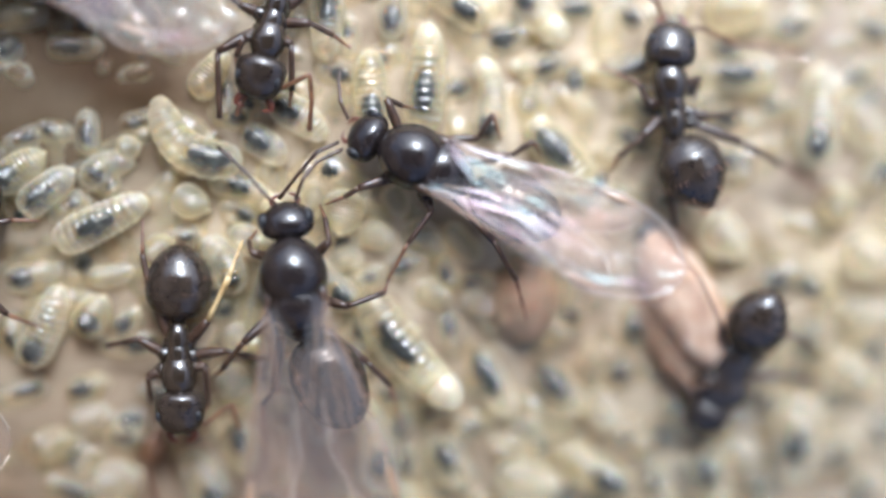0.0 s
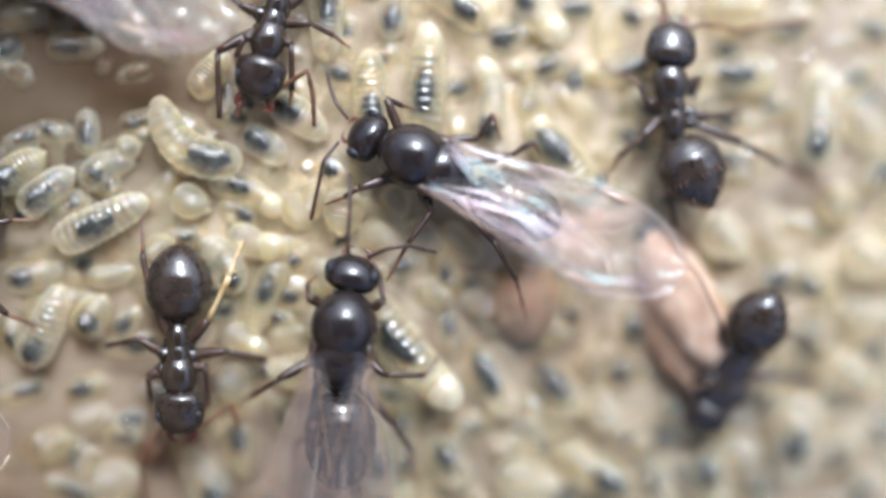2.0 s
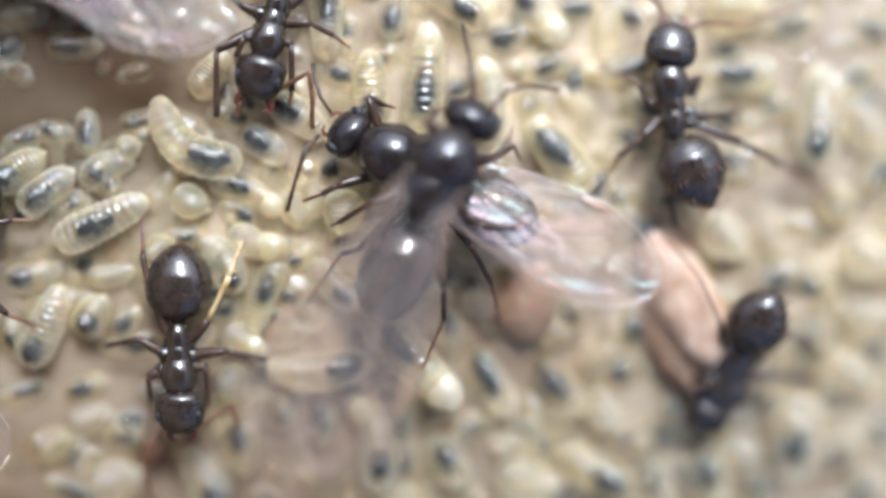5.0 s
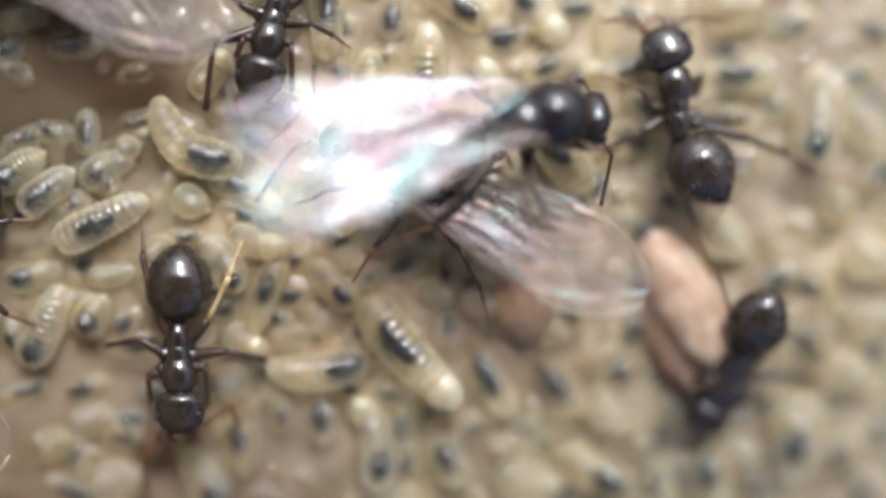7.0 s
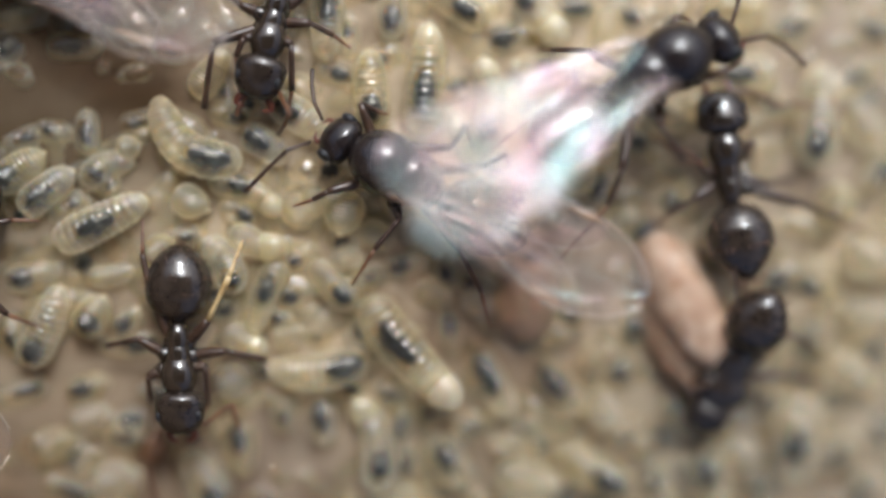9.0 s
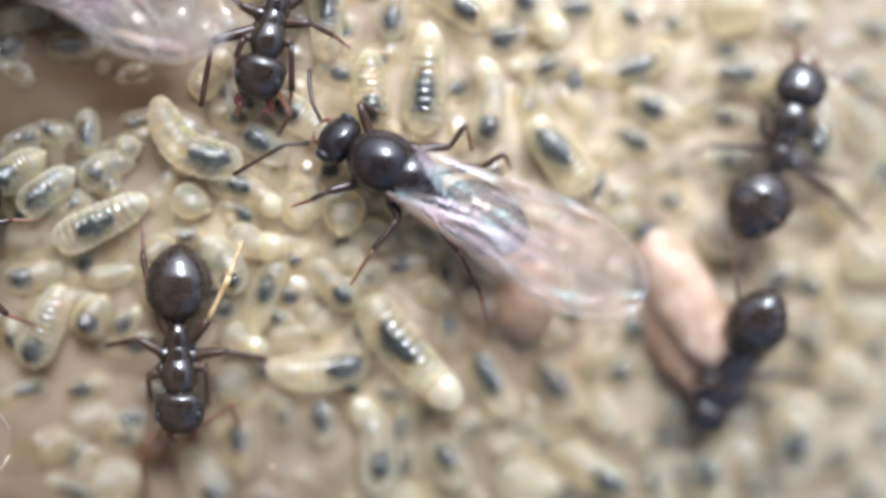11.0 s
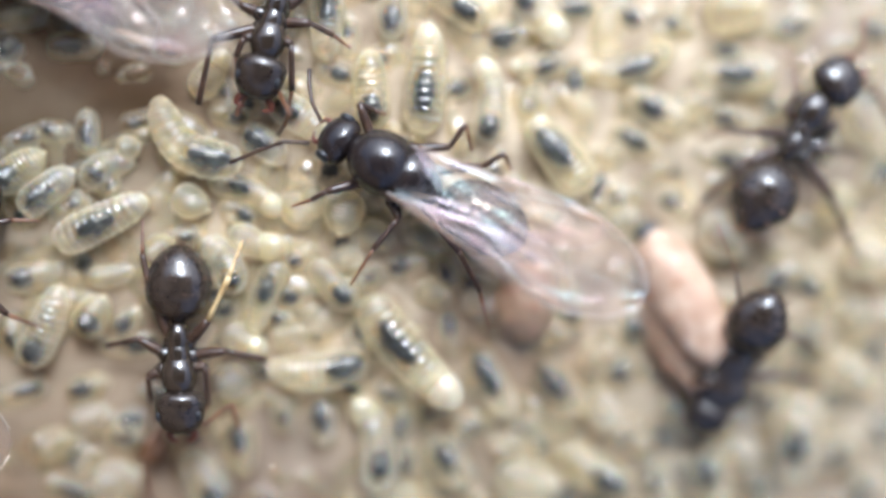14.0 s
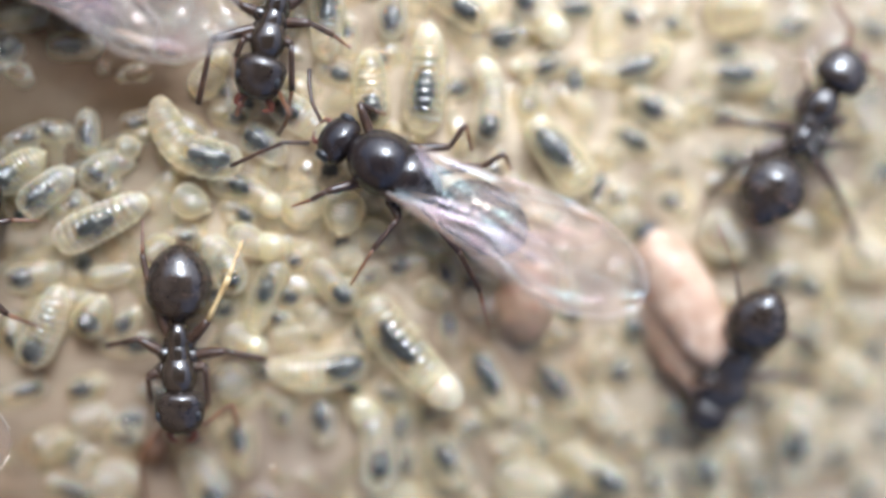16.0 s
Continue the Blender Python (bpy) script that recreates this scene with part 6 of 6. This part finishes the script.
    walk(leg, [(0.0, pose(*(hip * MM), 0, 0, 0)), (6.7, pose(*(hip * MM), 0, 0, 0)), (7.0, pose(*(hip * MM), 0, 0, 6)), (7.2, pose(*(hip * MM), 0, -6, -12)), (7.5, pose(*(hip * MM), 0, 0, 6)), (7.8, pose(*(hip * MM), 0, -6, -12)), (8.0, pose(*(hip * MM), 0, 0, 6)), (8.8, pose(*(hip * MM), 0, 0, 0)), (9.1, pose(*(hip * MM), 0, 0, 6)), (9.4, pose(*(hip * MM), 0, -6, -12)), (9.7, pose(*(hip * MM), 0, 0, 6)), (10.0, pose(*(hip * MM), 0, -6, -12)), (10.3, pose(*(hip * MM), 0, 0, 6)), (10.6, pose(*(hip * MM), 0, -6, -12)), (10.9, pose(*(hip * MM), 0, 0, 6)), (11.3, pose(*(hip * MM), 0, 0, 0)), (13.0, pose(*(hip * MM), 0, 0, 0)), (14.5, pose(*(hip * MM), 0, 0, 0)), (16.0, pose(*(hip * MM), 0, 0, 0))])
    leg, hip = nurse.legs[5]
    walk(leg, [(0.0, pose(*(hip * MM), 0, 0, 0)), (6.6, pose(*(hip * MM), 0, 0, 0)), (7.3, pose(*(hip * MM), 0, 0, -17)), (16.0, pose(*(hip * MM), 0, 0, -19))])
    leg, hip = climber.legs[4]
    walk(leg, [(0.0, pose(*(hip * MM), 0, 0, 9)), (4.2, pose(*(hip * MM), 0, 0, 9)), (6.5, pose(*(hip * MM), 0, 0, 1)), (9.0, pose(*(hip * MM), 0, 0, -1)), (12.0, pose(*(hip * MM), 0, 0, -4)), (16.0, pose(*(hip * MM), 0, 0, -5))])
    feeler, base = rester.feelers[0]
    walk(feeler, [(0.0, pose(*(base * MM), 0, 0, 0)), (1.0, pose(*(base * MM), 0, 0, 4)), (2.0, pose(*(base * MM), 0, 0, 14)), (3.0, pose(*(base * MM), 0, 0, 18)), (4.2, pose(*(base * MM), 0, 0, 20)), (6.3, pose(*(base * MM), 0, 0, 10)), (9.0, pose(*(base * MM), 0, 0, 8)), (11.3, pose(*(base * MM), 0, 0, 8)), (16.0, pose(*(base * MM), 0, 0, 8))])
    feeler, base = rester.feelers[1]
    walk(feeler, [(0.0, pose(*(base * MM), 0, 0, 0)), (1.0, pose(*(base * MM), 0, 0, 3)), (2.2, pose(*(base * MM), 0, 0, 30)), (3.0, pose(*(base * MM), 0, 0, 20)), (3.6, pose(*(base * MM), 0, 0, 0)), (4.2, pose(*(base * MM), 0, 0, 35)), (6.3, pose(*(base * MM), 0, 0, 20)), (9.0, pose(*(base * MM), 0, 0, 0)), (11.3, pose(*(base * MM), 0, 0, -18)), (12.5, pose(*(base * MM), 0, 0, -25)), (14.5, pose(*(base * MM), 0, 0, -24)), (16.0, pose(*(base * MM), 0, 0, -22))])
    feeler, base = walker.feelers[0]
    walk(feeler, [(0.0, pose(*(base * MM), 0, 0, 0)), (1.0, pose(*(base * MM), 0, 0, -8)), (1.7, pose(*(base * MM), 0, 0, -35)), (2.2, pose(*(base * MM), 0, 0, -20)), (3.0, pose(*(base * MM), 0, 0, -20)), (4.2, pose(*(base * MM), 0, 0, 0)), (7.0, pose(*(base * MM), 0, 0, -10)), (8.0, pose(*(base * MM), 0, 0, 10)), (16.0, pose(*(base * MM), 0, 0, 0))])
    feeler, base = walker.feelers[1]
    walk(feeler, [(0.0, pose(*(base * MM), 0, 0, 0)), (1.0, pose(*(base * MM), 0, 0, 6)), (1.7, pose(*(base * MM), 0, 0, -30)), (2.2, pose(*(base * MM), 0, 0, -15)), (3.0, pose(*(base * MM), 0, 0, 0)), (4.2, pose(*(base * MM), 0, 0, 10)), (7.0, pose(*(base * MM), 0, 0, -10)), (8.0, pose(*(base * MM), 0, 0, 10)), (16.0, pose(*(base * MM), 0, 0, 0))])
    feeler, base = guard.feelers[0]
    walk(feeler, [(0.0, pose(*(base * MM), 0, 0, 6)), (1.5, pose(*(base * MM), 0, 0, -4)), (3.5, pose(*(base * MM), 0, 0, 4)), (7.0, pose(*(base * MM), 0, 0, 0)), (9.0, pose(*(base * MM), 0, 0, 6)), (12.0, pose(*(base * MM), 0, 0, -4)), (14.0, pose(*(base * MM), 0, 0, 2)), (16.0, pose(*(base * MM), 0, 0, -3))])
    feeler, base = forager.feelers[0]
    walk(feeler, [(0.0, pose(*(base * MM), 0, 0, 0)), (1.5, pose(*(base * MM), 0, 0, -8)), (3.5, pose(*(base * MM), 0, 0, 10)), (6.6, pose(*(base * MM), 0, 0, 0)), (7.4, pose(*(base * MM), 0, 0, 20)), (8.0, pose(*(base * MM), 0, 0, -10)), (9.0, pose(*(base * MM), 0, 0, 10)), (12.0, pose(*(base * MM), 0, 0, 0)), (14.0, pose(*(base * MM), 0, 0, -10)), (16.0, pose(*(base * MM), 0, 0, 6))])
    feeler, base = forager.feelers[1]
    walk(feeler, [(0.0, pose(*(base * MM), 0, 0, 0)), (1.5, pose(*(base * MM), 0, 0, 12)), (3.5, pose(*(base * MM), 0, 0, 25)), (6.6, pose(*(base * MM), 0, 0, 10)), (7.4, pose(*(base * MM), 0, 0, -15)), (8.0, pose(*(base * MM), 0, 0, 10)), (9.0, pose(*(base * MM), 0, 0, -10)), (12.0, pose(*(base * MM), 0, 0, 5)), (14.0, pose(*(base * MM), 0, 0, 10)), (16.0, pose(*(base * MM), 0, 0, 0))])
    walk(walker.head, [(0.0, pose(*(walker.neck * MM), 0, 0, 0)), (1.5, pose(*(walker.neck * MM), 0, 0, -4)), (2.2, pose(*(walker.neck * MM), 0, 0, -8)), (2.6, pose(*(walker.neck * MM), 0, 5, 4)), (3.5, pose(*(walker.neck * MM), 0, 10, 0)), (4.2, pose(*(walker.neck * MM), 0, 15, 0)), (6.3, pose(*(walker.neck * MM), 0, 20, 0)), (6.6, pose(*(walker.neck * MM), 0, 35, 0)), (7.0, pose(*(walker.neck * MM), 0, 64, -14)), (7.5, pose(*(walker.neck * MM), 0, 64, -14)), (8.0, pose(*(walker.neck * MM), 0, 52, -12)), (8.5, pose(*(walker.neck * MM), 0, 32, -14)), (9.0, pose(*(walker.neck * MM), 0, 12, -4)), (10.0, pose(*(walker.neck * MM), 0, 0, 0)), (16.0, pose(*(walker.neck * MM), 0, 0, 0))])
    feeler, base = climber.feelers[1]
    walk(feeler, [(0.0, pose(*(base * MM), 0, 0, 0)), (1.0, pose(*(base * MM), 0, 0, 4)), (2.2, pose(*(base * MM), 0, 0, 8)), (3.5, pose(*(base * MM), 0, 0, 10)), (4.2, pose(*(base * MM), 0, 0, 14)), (6.4, pose(*(base * MM), 0, 0, -35)), (8.0, pose(*(base * MM), 0, 45, -60)), (16.0, pose(*(base * MM), 0, 45, -60))])


motions()
